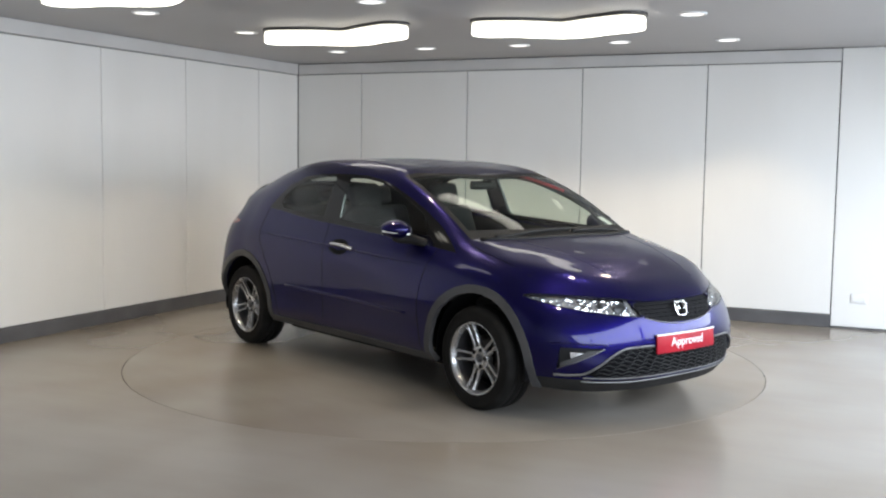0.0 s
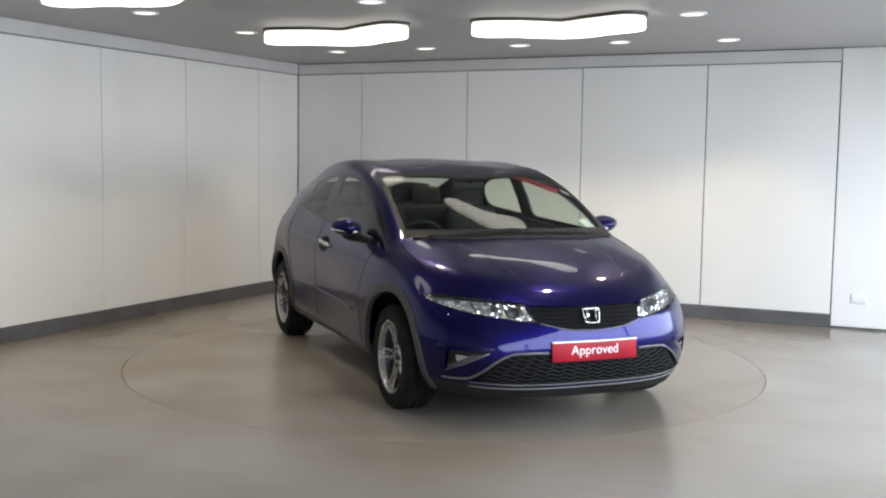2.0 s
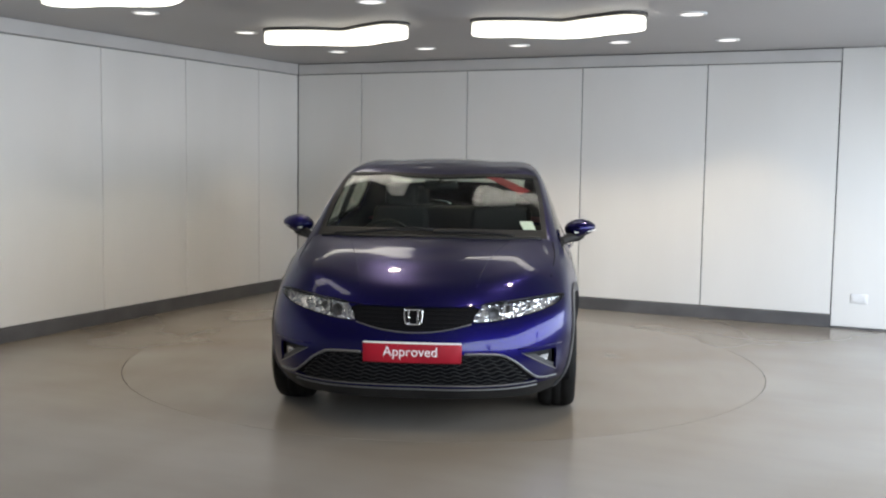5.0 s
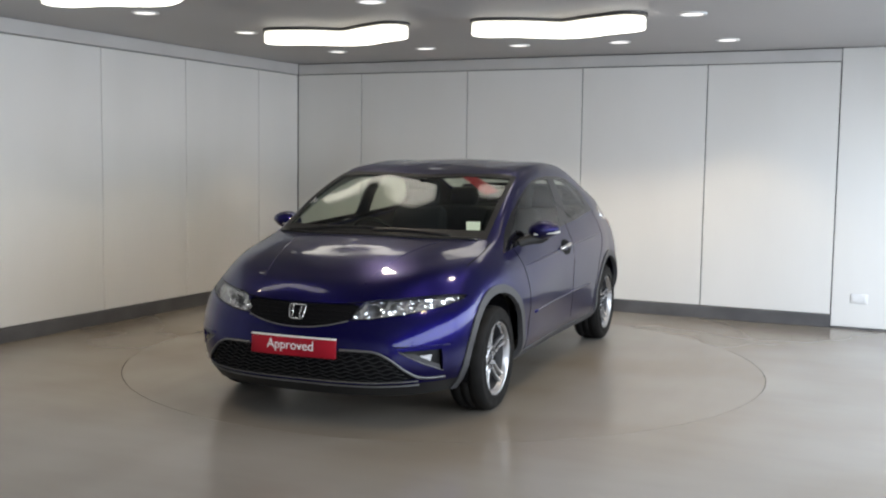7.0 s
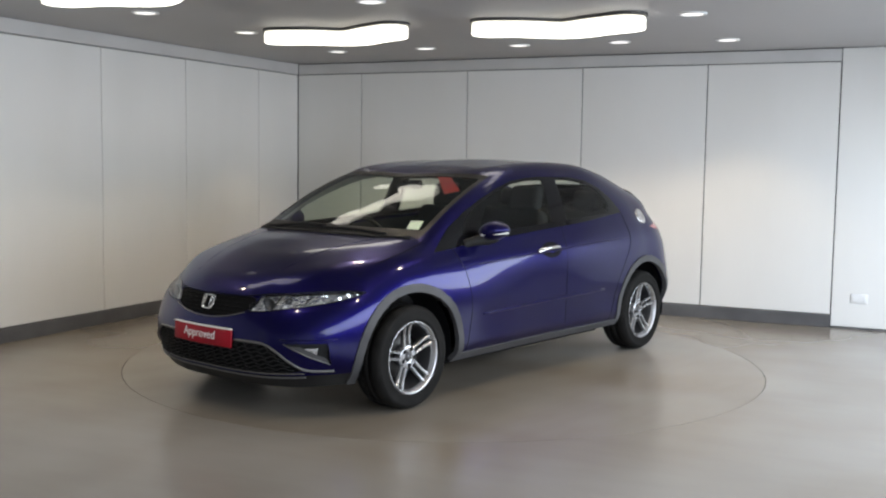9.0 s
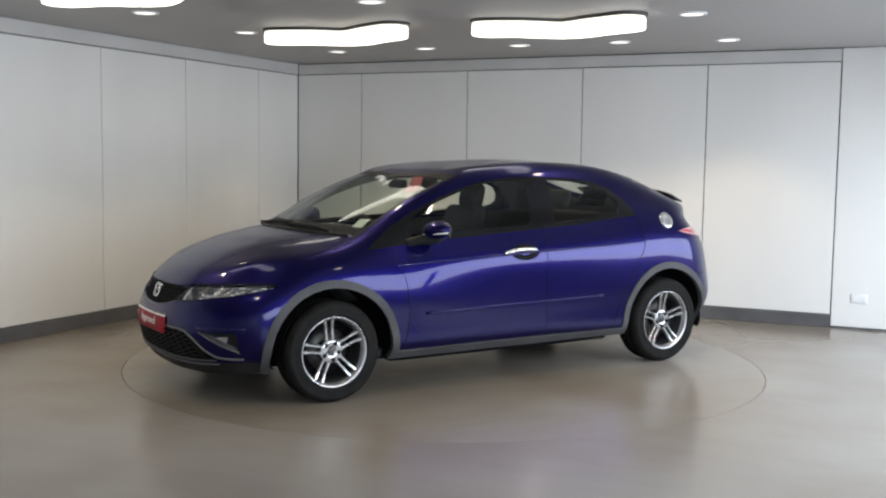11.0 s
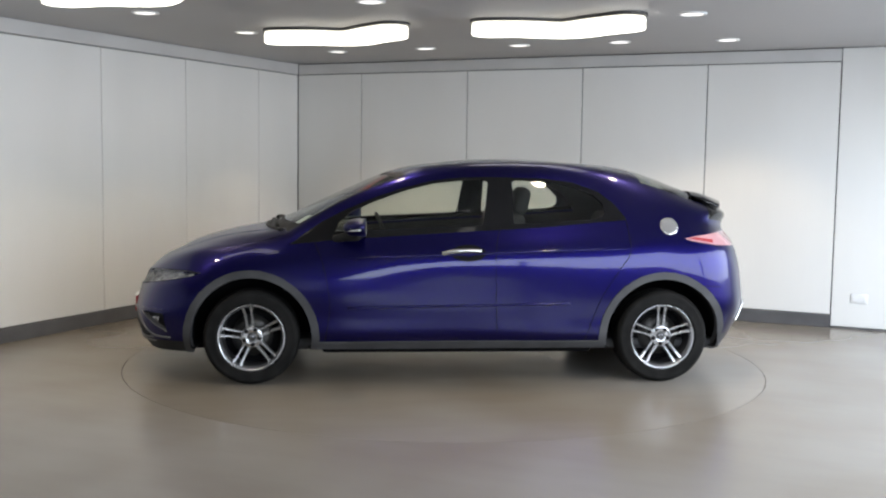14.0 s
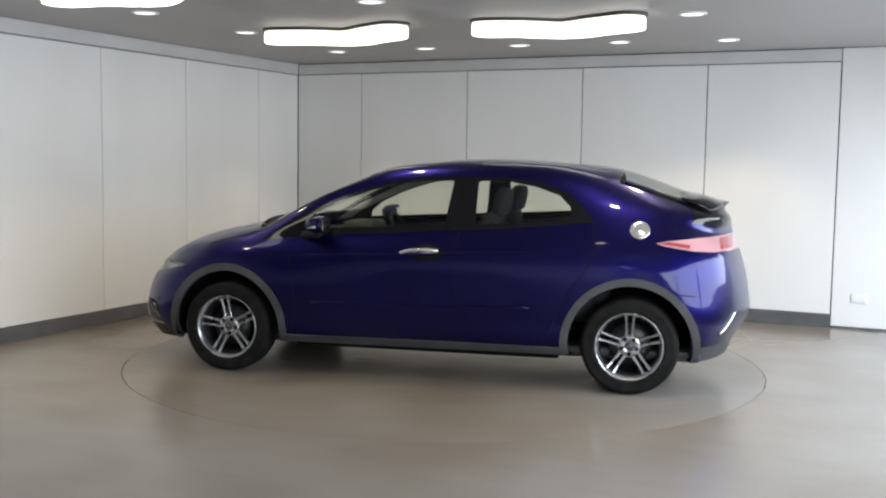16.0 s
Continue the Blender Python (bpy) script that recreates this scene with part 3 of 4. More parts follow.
def sort_faces(bm):
    """What each face belongs to."""
    gf, gr, lamp, tail = GLASS_F, GLASS_R, rounded(HEADLAMP, 2), rounded(TAIL, 2)
    out = {}
    for f in bm.faces:
        c, m = f.calc_center_median(), f.material_index
        rf = math.hypot(c.x - HUB_X, c.z - HUB_Z)
        rr = math.hypot(c.x + HUB_X, c.z - HUB_Z)
        r = min(rf, rr)
        kind = ("shell", "sill_trim", "windscreen", "rear_window", "tailgate_panel", "bonnet", "roof", "cowl_panel", "windscreen_border")[m]
        if c.y > 0.45 and r < .378:
            kind = None
        elif c.y > 0.60 and r < .425:
            kind = "front_arch_trim" if c.x > 0 else "rear_arch_trim"
        elif m == 1:
            kind = "front_lip" if c.x > HUB_X else "rear_valance" if c.x < -HUB_X else "sill_trim"
        elif c.y > 0.45 and m not in (2, 3, 5, 6, 7, 8) and inside(DLO, c.x, c.z):
            kind = "front_side_window" if inside(gf, c.x, c.z) else "rear_side_window" if inside(gr, c.x, c.z) else "window_surround"
        elif c.x > 1.3 and inside(lamp, c.y, c.z):
            kind = "headlamp_lens"
        elif c.x > 1.3 and inside(GRILLE, c.y, c.z):
            kind = "grille_panel"
        elif c.x > 1.3 and inside(INTAKE, c.y, c.z):
            kind = "intake_panel"
        elif c.x > 1.3 and inside(FOG, c.y, c.z):
            kind = "fog_recess"
        elif c.x < -1.35 and inside(tail, c.x, c.z):
            kind = "tail_lamp"
        elif m == 0 and c.y > 0.45 and inside(DOOR_F, c.x, c.z):
            kind = "front_door"
        elif m == 0 and c.y > 0.45 and inside(DOOR_R, c.x, c.z):
            kind = "rear_door"
        elif m == 0 and c.x > HUB_X and c.z < 0.70:
            kind = "front_bumper"
        elif m == 0 and c.x < -HUB_X and c.z < 0.66:
            kind = "rear_bumper"
        elif m == 0 and c.x > 0.8 and c.z < 0.97:
            kind = "front_wing"
        elif m in (0, 6):
            kind = "rear_quarter" if (c.x < -.5 and m == 0) else "roof"
        if kind:
            out.setdefault(kind, []).append(f)
    return out


def sheet(name, faces, normals, material, parent, sides, label="", shift=0.0, rim=0.014):
    """A panel of the body with its folded edge; sides: 'both' halves in one panel, or 1 / -1 for one side."""
    verts, norms, polys = [], [], []
    count = {}
    for f in faces:
        for e in f.edges:
            count[e] = count.get(e, 0) + 1
    for sign in ((1, -1) if sides == "both" else (sides,)):
        ids = {}

        def vid(v):
            if v not in ids:
                n = normals[v.index]
                p = v.co + n * shift
                ids[v] = len(verts)
                verts.append((p.x, sign * p.y, p.z))
                norms.append((n.x, sign * n.y, n.z))
            return ids[v]
        for f in faces:
            loop = [vid(v) for v in f.verts]
            polys.append(loop if sign > 0 else loop[::-1])
        if rim:
            for e, k in count.items():
                if k > 1 or (sides == "both" and all(abs(v.co.y) < 1e-4 for v in e.verts)):
                    continue
                f = next(f for f in e.link_faces if f in faces_set(faces))
                a, b = e.verts
                loops = [v for v in f.verts]
                if loops[(loops.index(a) + 1) % len(loops)] is not b:
                    a, b = b, a
                na, nb = normals[a.index], normals[b.index]
                edge = (b.co - a.co).normalized()
                out = edge.cross(f.normal)
                base = len(verts)
                for p in (a.co + na * shift, a.co + na * (shift - rim), b.co + nb * (shift - rim), b.co + nb * shift):
                    verts.append((p.x, sign * p.y, p.z))
                    norms.append((out.x, sign * out.y, out.z))
                quad = [base, base + 1, base + 2, base + 3]
                polys.append(quad if sign > 0 else quad[::-1])
    me = bpy.data.meshes.new(name)
    me.from_pydata(verts, [], polys)
    me.materials.append(material)
    me.polygons.foreach_set("use_smooth", [True] * len(polys))
    me.normals_split_custom_set_from_vertices(norms)
    ob = new(name, me)
    ob.parent = parent
    return tagged(ob, label)


_sets = {}


def faces_set(faces):
    key = id(faces)
    if key not in _sets:
        _sets[key] = set(faces)
    return _sets[key]


def build_wheel(name):
    """An alloy wheel with five double spokes, its outer face towards +y."""
    w = empty(name)
    R = TYRE_R
    tyre = spin([(.188, -.085), (.205, -.098), (.245, -.106), (.280, -.099), (R - .004, -.080), (R, -.060), (R, -.030), (R - .006, -.028), (R - .006, -.022), (R, -.020),
                 (R, .020), (R - .006, .022), (R - .006, .028), (R, .030), (R, .060), (R - .004, .080), (.283, .098), (.270, .1045), (.266, .1035), (.245, .107), (.226, .105), (.222, .107), (.213, .101), (.210, .088), (.190, .080)], 64)
    part("tyre", tyre, M_RUBBER, w, "black rubber tyre")
    rim = spin([(.186, .066), (.189, .076), (.198, .094), (.205, .101), (.210, .099), (.210, .090), (.194, .080)], 64)
    part("rim", rim, M_ALLOY, w, "bright silver alloy rim")
    # the barrel's shade behind the rim is put into its darker colour
    barrel = spin([(.176, -.09), (.182, -.02), (.186, .066), (.194, .080), (.194, .05), (.186, -.09)], 48)
    part("barrel", barrel, M_ALLOYDARK, w)
    back = spin([(0, -.030), (.17, -.045), (.183, -.055)], 48)
    part("backing", back, M_SEAM, w)
    disc = spin([(.06, -.008), (.130, -.008), (.130, -.022), (.06, -.022)], 48)
    part("brake_disc", disc, M_DISC, w, "steel brake disc")
    hub = spin([(.024, .056), (.030, .0605), (.050, .0615), (.064, .0600), (.070, .054), (.072, .030), (.058, .0)], 40)
    part("hub", hub, M_ALLOY, w)
    cap = spin([(0, .066), (.016, .0655), (.024, .063), (.027, .058), (.027, .050)], 32)
    part("hub_cap", cap, M_ALLOYDARK, w, "grey round hub cap")
    emblem = tube([(.010 * math.cos(2 * math.pi * k / 16), .067, .010 * math.sin(2 * math.pi * k / 16)) for k in range(16)], .0018, 6, True)
    part("cap_emblem", emblem, M_ALLOY, w)
    for k in range(5):
        for side in (-1, 1):
            bm = bmesh.new()
            prof = []
            for r, half, off, top, low in ((.050, .0130, .0185, .058, .028), (.084, .0092, .0190, .060, .032), (.138, .0084, .0205, .066, .042), (.175, .0100, .0235, .076, .054), (.197, .0130, .0260, .082, .064)):
                c = side * off
                prof.append([bm.verts.new((c + dx, y, r)) for dx, y in ((-half, low), (-half, top - .006), (-half + .005, top), (half - .005, top), (half, top - .006), (half, low))])
            for a, b in zip(prof, prof[1:]):
                for i in range(6):
                    bm.faces.new((a[i], a[(i + 1) % 6], b[(i + 1) % 6], b[i]))
            bm.faces.new(prof[0])
            bm.faces.new(prof[-1][::-1])
            bmesh.ops.recalc_face_normals(bm, faces=bm.faces)
            bmesh.ops.rotate(bm, cent=(0, 0, 0), matrix=Matrix.Rotation(2 * math.pi * k / 5, 3, "Y"), verts=bm.verts)
            part("spoke", bm, M_ALLOY, w)
        a = 2 * math.pi * (k + 0.5) / 5
        # black stub: the shade of the nut hole is put into its colour
        nut = spin([(0, .0655), (.008, .0655), (.0125, .063), (.0125, .040)], 12)
        bmesh.ops.translate(nut, vec=(.049 * math.sin(a), 0, .049 * math.cos(a)), verts=nut.verts)
        part("nut_hole", nut, M_SEAM, w)
    return w


def build_seat(x, y, parent, wide=0.25):
    seat = empty("seat")
    seat.parent = parent
    seat.matrix_basis = pose(x, y, 0)
    part("cushion", box(-.24, .27, -wide, wide, .40, .56, .06, 3), M_FABRIC, seat)
    back = box(-.07, .07, -wide, wide, 0, .58, .055, 3)
    for v in back.verts:
        k = v.co.z / .58
        v.co.y *= 1 - 0.22 * k * k
    bmesh.ops.transform(back, matrix=pose(-.22, 0, .52, 0, -17, 0), verts=back.verts)
    part("backrest", back, M_FABRIC, seat)
    rest = box(-.05, .05, -.125, .125, 0, .19, .045, 3)
    bmesh.ops.transform(rest, matrix=pose(-.41, 0, 1.06, 0, -12, 0), verts=rest.verts)
    part("headrest", rest, M_FABRIC, seat)
    for s in (-.05, .05):
        part("headrest_post", tube([(-.385, s, 1.0), (-.41, s, 1.10)], .007), M_SILVER, seat)
    return seat


def build_interior(c):
    part("cabin_floor", box(-1.75, 1.15, -.74, .74, .20, .27, .02), M_DASH, c)
    dash = box(.55, 1.16, -.70, .70, .55, .905, .07, 3)
    for v in dash.verts:
        if v.co.x > 1.0:
            v.co.z = min(v.co.z, .90)
            v.co.y *= .90
        if v.co.z > .8 and v.co.x < .8:
            v.co.x += .06
    part("dashboard", dash, M_DASH, c, "dark moulded dashboard")
    hood = box(.60, .86, -.56, -.18, .86, .96, .045, 3)
    part("instrument_hood", hood, M_DASH, c)
    wheel = tube([(0, .175 * math.cos(a), .175 * math.sin(a)) for a in (2 * math.pi * i / 32 for i in range(32))], .014, 8, True)
    join(wheel, box(-.02, .03, -.06, .06, -.06, .05, .02))
    for a in (0, 180, 270):
        b = box(-.008, .008, .05, .17, -.022, .022, .006)
        bmesh.ops.rotate(b, cent=(0, 0, 0), matrix=Matrix.Rotation(radians(a), 3, "X"), verts=b.verts)
        join(wheel, b)
    bmesh.ops.transform(wheel, matrix=pose(.43, -.36, .86, 0, 25, 0), verts=wheel.verts)
    part("steering_wheel", wheel, M_BLACK, c)
    for y in (-.37, .37):
        build_seat(-.02, y, c)
    bench = box(-1.10, -.58, -.64, .64, .40, .57, .06, 3)
    b = box(-.07, .07, -.62, .62, 0, .55, .055, 3)
    bmesh.ops.transform(b, matrix=pose(-1.08, 0, .52, 0, -20, 0), verts=b.verts)
    join(bench, b)
    part("rear_bench", bench, M_FABRIC, c, "dark fabric rear bench")
    for y in (-.36, .36):
        rest = box(-.045, .045, -.12, .12, 0, .15, .04, 3)
        bmesh.ops.transform(rest, matrix=pose(-1.27, y, 1.05, 0, -15, 0), verts=rest.verts)
        part("rear_headrest", rest, M_FABRIC, c)
    part("interior_mirror", box(.40, .43, -.115, .115, 1.225, 1.285, .014), M_BLACK, c)
    part("mirror_stalk", tube([(.42, 0, 1.28), (.50, 0, 1.285)], .012), M_BLACK, c)
    part("parcel_shelf", box(-1.75, -1.28, -.52, .52, .955, .975, .006), M_DASH, c)


def build_car():
    c = empty("car", pose(AXIS[0], AXIS[1], 0))
    bm = body_half()
    bm.normal_update()
    bm.verts.index_update()
    normals = []
    for v in bm.verts:
        n = v.normal.copy()
        if abs(v.co.y) < 1e-4:
            n.y = 0
            n.normalize()
        normals.append(n)
    tree = BVHTree.FromBMesh(bm)
    groups = sort_faces(bm)

    def from_front(y, z, lift=0.0):
        p, n, _, _ = tree.ray_cast(Vector((3, abs(y), z)), Vector((-1, 0, 0)))
        n = n if n.x > 0 else -n
        p = p + n * lift
        return Vector((p.x, math.copysign(p.y, y), p.z))

    def from_side(x, z, lift=0.0, sign=1):
        p, n, _, _ = tree.ray_cast(Vector((x, 3, z)), Vector((0, -1, 0)))
        n = n if n.y > 0 else -n
        p = p + n * lift
        return Vector((p.x, sign * p.y, p.z))

    def from_top(x, y, lift=0.0):
        p, n, _, _ = tree.ray_cast(Vector((x, abs(y), 3)), Vector((0, 0, -1)))
        n = n if n.z > 0 else -n
        p = p + n * lift
        return Vector((p.x, math.copysign(p.y, y) if y else p.y, p.z))

    def patch(at, outline, grid=(10, 4)):
        """A thin patch that follows the body: at(a, b) over the four corners given."""
        b = bmesh.new()
        vs = []
        for i in range(grid[0] + 1):
            for j in range(grid[1] + 1):
                s, t = i / grid[0], j / grid[1]
                q = [(outline[0][k] * (1 - s) + outline[1][k] * s) * (1 - t) + (outline[3][k] * (1 - s) + outline[2][k] * s) * t for k in (0, 1)]
                vs.append(b.verts.new(at(*q)))
        n = grid[1] + 1
        for i in range(grid[0]):
            for j in range(grid[1]):
                b.faces.new((vs[i * n + j], vs[(i + 1) * n + j], vs[(i + 1) * n + j + 1], vs[i * n + j + 1]))
        return smooth(b)

    both = {"shell": M_PAINT, "windscreen": M_SCREEN, "windscreen_border": M_BLACK, "cowl_panel": M_BLACK, "rear_window": M_GLASS, "tailgate_panel": M_GLOSSBLACK, "bonnet": M_PAINT, "roof": M_PAINT, "front_bumper": M_PAINT,
            "rear_bumper": M_PAINT, "front_lip": M_BLACK, "rear_valance": M_PLASTIC, "grille_panel": M_SEAM, "intake_panel": M_SEAM}
    single = {"front_arch_trim": M_PLASTIC, "rear_arch_trim": M_PLASTIC, "sill_trim": M_PLASTIC, "front_side_window": M_GLASS, "rear_side_window": M_GLASS, "window_surround": M_GLOSSBLACK,
              "headlamp_lens": M_LENS, "fog_recess": M_BLACK, "front_door": M_PAINT, "rear_door": M_PAINT, "front_wing": M_PAINT, "rear_quarter": M_PAINT}
    labels = {"windscreen": "raked clear windscreen", "windscreen_border": "black border of the windscreen", "front_arch_trim": "matt grey plastic arch trim", "rear_arch_trim": "matt grey plastic arch trim", "sill_trim": "matt grey plastic sill",
              "front_lip": "black plastic lower lip", "grille_panel": "black grille between the headlamps", "window_surround": "gloss black window surround", "tailgate_panel": "gloss black tailgate panel"}
    made = {}
    for kind, m in both.items():
        if kind in groups:
            made[kind] = sheet(kind, groups[kind], normals, m, c, "both", labels.get(kind, ""), -0.012 if kind in ("grille_panel", "intake_panel") else 0.0, 0.0 if m in (M_SCREEN, M_GLASS) else 0.014)
    for kind, m in single.items():
        for sign in (1, -1):
            glassy = m in (M_GLASS, M_LENS)
            made[kind, sign] = sheet(kind, groups[kind], normals, m, c, sign, labels.get(kind, ""), 0.007 if "arch" in kind or kind == "sill_trim" else -0.03 if kind == "fog_recess" else 0.0, 0.0 if glassy else 0.03 if "arch" in kind else 0.014)
    # linings inside the shell
    sheet("headliner", groups["roof"], normals, M_LINER, c, "both", "pale grey cloth headliner", -0.035, 0.0)
    for kind in ("front_door", "rear_door", "rear_quarter"):
        for sign in (1, -1):
            sheet("inner_lining", groups[kind], normals, M_DASH, c, sign, "", -0.045, 0.0)
    for sign in (1, -1):
        # tail lamps
        lens = sheet("tail_lamp", groups["tail_lamp"], normals, M_PINKLENS, c, sign, "red and clear tail lamp", 0.004)
        part("red_tip", patch(lambda x, z: from_side(x, z, 0.006, sign), [(-1.475, .9365), (-1.66, .904), (-1.66, .926), (-1.54, .943)]), M_REDLENS, lens, "orange red tip")
        part("red_block", patch(lambda x, z: from_side(x, z, 0.006, sign), [(-1.845, .893), (-1.925, .895), (-1.920, .958), (-1.845, .958)]), M_REDLENS, lens, "red end of the lamp")
        # headlamps
        lamp = sheet("headlamp_reflector", groups["headlamp_lens"], normals, M_REFLECT, c, sign, "faceted silver headlamp reflector", -0.035, 0.03)
        p = from_front(.505 * sign, .652, -0.012)
        eye = spin([(0, .002), (.010, .0), (.016, -.006), (.018, -.012), (.020, -.03)], 24)
        bmesh.ops.transform(eye, matrix=Matrix.Translation(p) @ pose(0, 0, 0, 0, 0, -90 + sign * 22), verts=eye.verts)
        part("projector", eye, M_ALLOYDARK, lamp, "round projector lens")
        q = from_front(.418 * sign, .640, -0.018)
        bowl = spin([(0, -.010), (.014, -.008), (.024, -.003), (.031, .004), (.033, .002)], 24)
        bmesh.ops.transform(bowl, matrix=Matrix.Translation(q) @ pose(0, 0, 0, 0, 0, -90 + sign * 24), verts=bowl.verts)
        part("reflector_bowl", bowl, M_ALLOYDARK, lamp, "round shadowed reflector bowl")
        for y, wide in ((.350, .016), (.462, .007), (.545, .010), (.606, .006)):
            k = (y - .43) * .17
            part("bezel", patch(lambda a, b: from_front(a * sign, b, -0.012), [(y, .606 + k), (y + wide, .607 + k), (y + wide + .014, .686), (y + .012, .684)], (2, 5)), M_SILVER, lamp)
        for y in (.448, .592):
            k = (y - .43) * .17
            part("divider", patch(lambda a, b: from_front(a * sign, b, -0.013), [(y, .612 + k), (y + .008, .613 + k), (y + .020, .682), (y + .010, .680)], (2, 5)), M_BLACK, lamp)
        for k in range(5):
            y = .675 + .019 * k
            part("fin", patch(lambda a, b: from_front(a * sign, b, -0.010), [(y, .664 + .012 * k), (y + .004, .665 + .012 * k), (y + .012, .698), (y + .007, .698)], (1, 3)), M_SILVER, lamp)
        # fog lamps: a three-cornered lens and a grey blade in the recess
        fog = part("fog_lamp", patch(lambda y, z: from_front(y * sign, z, -0.010), [(.652, .406), (.712, .411), (.704, .372), (.688, .386)], (5, 5)), M_SILVER, c, "small three-cornered fog lamp")
        part("fog_lens", patch(lambda y, z: from_front(y * sign, z, -0.006), [(.652, .406), (.712, .411), (.704, .372), (.688, .386)], (5, 5)), M_LENS, fog)
        part("fog_blade", patch(lambda y, z: from_front(y * sign, z, -0.007), [(.580, .423), (.738, .324), (.738, .352), (.640, .418)], (8, 3)), M_PLASTIC, c, "grey plastic blade in the fog recess")
        part("fog_edge", tube([from_front(y * sign, z, 0.0) for y, z in ((.565, .430), (.620, .398), (.680, .360), (.742, .322))], .0035, 6), M_SATIN, c)
        pts = [from_front(y * sign, .452 + .03 * (y - .55), -.001) for y in (.545, .60, .65, .70, .74, .775)]
        part("bumper_crease", tube(pts, .005, 8), M_PAINT, c)
        # bright edge of the intake, running out under the fog lamp
        edge = spline([from_front(y * sign, z, .003) for y, z in ((.27, .432), (.38, .431), (.46, .424), (.53, .388), (.59, .335), (.64, .296), (.69, .285), (.745, .285))], 5)
        part("intake_trim", tube(edge, .0065, 8), M_SATIN, c, "satin grey intake trim")
        # the shoulder crease and the moulding low on the doors
        pts = [line_at(LINES[4], 1.62 + 2.25 * i / 40) for i in range(41)]
        fade = [min(1, i / 8, (40 - i) / 8) for i in range(41)]
        part("shoulder_crease", tube([Vector((q.x, (q.y - .010 + .0055 * k) * sign, q.z)) for q, k in zip(pts, fade)], .0085, 10), M_PAINT, c)
        pts = [from_side(.72 - 1.42 * i / 24, .492 + .026 * i / 24, -.001, sign) for i in range(25)]
        part("door_moulding", tube(pts, .0085, 10), M_PAINT, c)
        # door seams
        for poly in (DOOR_F[:4], DOOR_F[8:], DOOR_R[6:]):
            pts = spline([(x, 0, z) for x, z in poly], 6)
            part("door_seam", tube([from_side(q.x, q.z, -.0005, sign) for q in pts], .0028, 6), M_SEAM, c)
        pts = spline([from_front(y * sign, z, -.0005) for y, z in ((.79, .696), (.74, .706), (.60, .700), (.40, .684), (.30, .670), (.0001, .664))], 5)
        part("bonnet_seam", tube(pts, .003, 6), M_SEAM, c)
        pts = spline([from_front(y * sign, z, -.0005) for y, z in ((.31, .585), (.45, .597), (.60, .622), (.72, .652), (.785, .682))], 5)
        part("bumper_seam", tube(pts, .003, 6), M_SEAM, c)
        pts = spline([from_top(x, y * sign, -.0058) for x, y in ((1.24, .48), (1.42, .43), (1.60, .385), (1.78, .345), (1.92, .315))], 6)
        part("bonnet_crease", tube(pts, .008, 10), M_PAINT, c)
        pts = spline([from_top(x, y * sign, -.0005) for x, y in ((1.62, .715), (1.45, .735), (1.28, .742), (1.12, .735))], 5)
        part("wing_seam", tube(pts, .0028, 6), M_SEAM, c)
        # rear bumper crease and bright insert
        pts = [from_side(x, z, .002, sign) for x, z in ((-1.855, .385), (-1.895, .425), (-1.925, .47), (-1.945, .505))]
        part("rear_insert", tube(spline(pts, 4), .012, 8), M_SILVER, c, "silver insert in the rear bumper")
        pts = [from_side(x, z, -.0005, sign) for x, z in ((-1.50, .64), (-1.70, .625), (-1.90, .61))]
        part("rear_bumper_seam", tube(spline(pts, 4), .0028, 6), M_SEAM, c)
        # handle: a flat black patch paints in the shade of its hollow
        hollow = bmesh.new()
        rings = []
        for r, lift in ((0, -.001), (.5, .0005), (.9, .0015), (1, .0005)):
            rings.append([hollow.verts.new(from_side(-.040 + .112 * r * math.cos(a), .838 + .052 * r * math.sin(a), lift, sign)) for a in (2 * math.pi * i / 28 for i in range(28))] if r else [hollow.verts.new(from_side(-.040, .838, lift, sign))])
        for i in range(28):
            hollow.faces.new((rings[0][0], rings[1][i], rings[1][(i + 1) % 28]))
            for a, b in zip(rings[1:], rings[2:]):
                hollow.faces.new((a[i], b[i], b[(i + 1) % 28], a[(i + 1) % 28]))
        smooth(hollow)
        handle = part("door_handle", hollow, M_SEAM, c, "flat black patch as the shaded hollow, with a bright pull bar")
        bar = tube(spline([from_side(.125, .832, .006, sign), from_side(.06, .842, .030, sign), from_side(-.04, .848, .030, sign), from_side(-.120, .850, .010, sign)], 6), .013, 10, flat=1.0)
        part("pull_bar", bar, M_SILVER, handle)
        # wing mirror
        mir = empty("wing_mirror")
        mir.parent = c
        shell = bmesh.new()
        bmesh.ops.create_uvsphere(shell, u_segments=28, v_segments=16, radius=1.0)
        for v in shell.verts:
            x, y, z = v.co
            k = 1 - 0.25 * max(0, y)
            v.co = Vector((max(x, -.35) * .105 * k, (y * .100), z * .060 * k + (.008 * y)))
        bmesh.ops.transform(shell, matrix=Matrix.Translation((.645, .922 * sign, .998)) @ Matrix.Diagonal((1, sign, 1, 1)), verts=shell.verts)
        if sign < 0:
            bmesh.ops.reverse_faces(shell, faces=shell.faces)
        part("mirror_shell", smooth(shell), M_PAINT, mir)
        lower = tube(spline([(.80, .795 * sign, .915), (.74, .84 * sign, .935), (.68, .885 * sign, .945), (.645, .945 * sign, .958)], 5), [.028, .028, .028, .028, .028, .03, .031, .032, .033, .034, .036, .036, .034, .030, .026, .020], 10)
        part("mirror_foot", lower, M_BLACK, mir)
        strip = tube(spline([(.738, .882 * sign, .974), (.728, .937 * sign, .979), (.695, .987 * sign, .985), (.645, 1.019 * sign, .990)], 5), .0065, 8)
        part("side_repeater", strip, M_WHITE, mir, "white indicator strip")
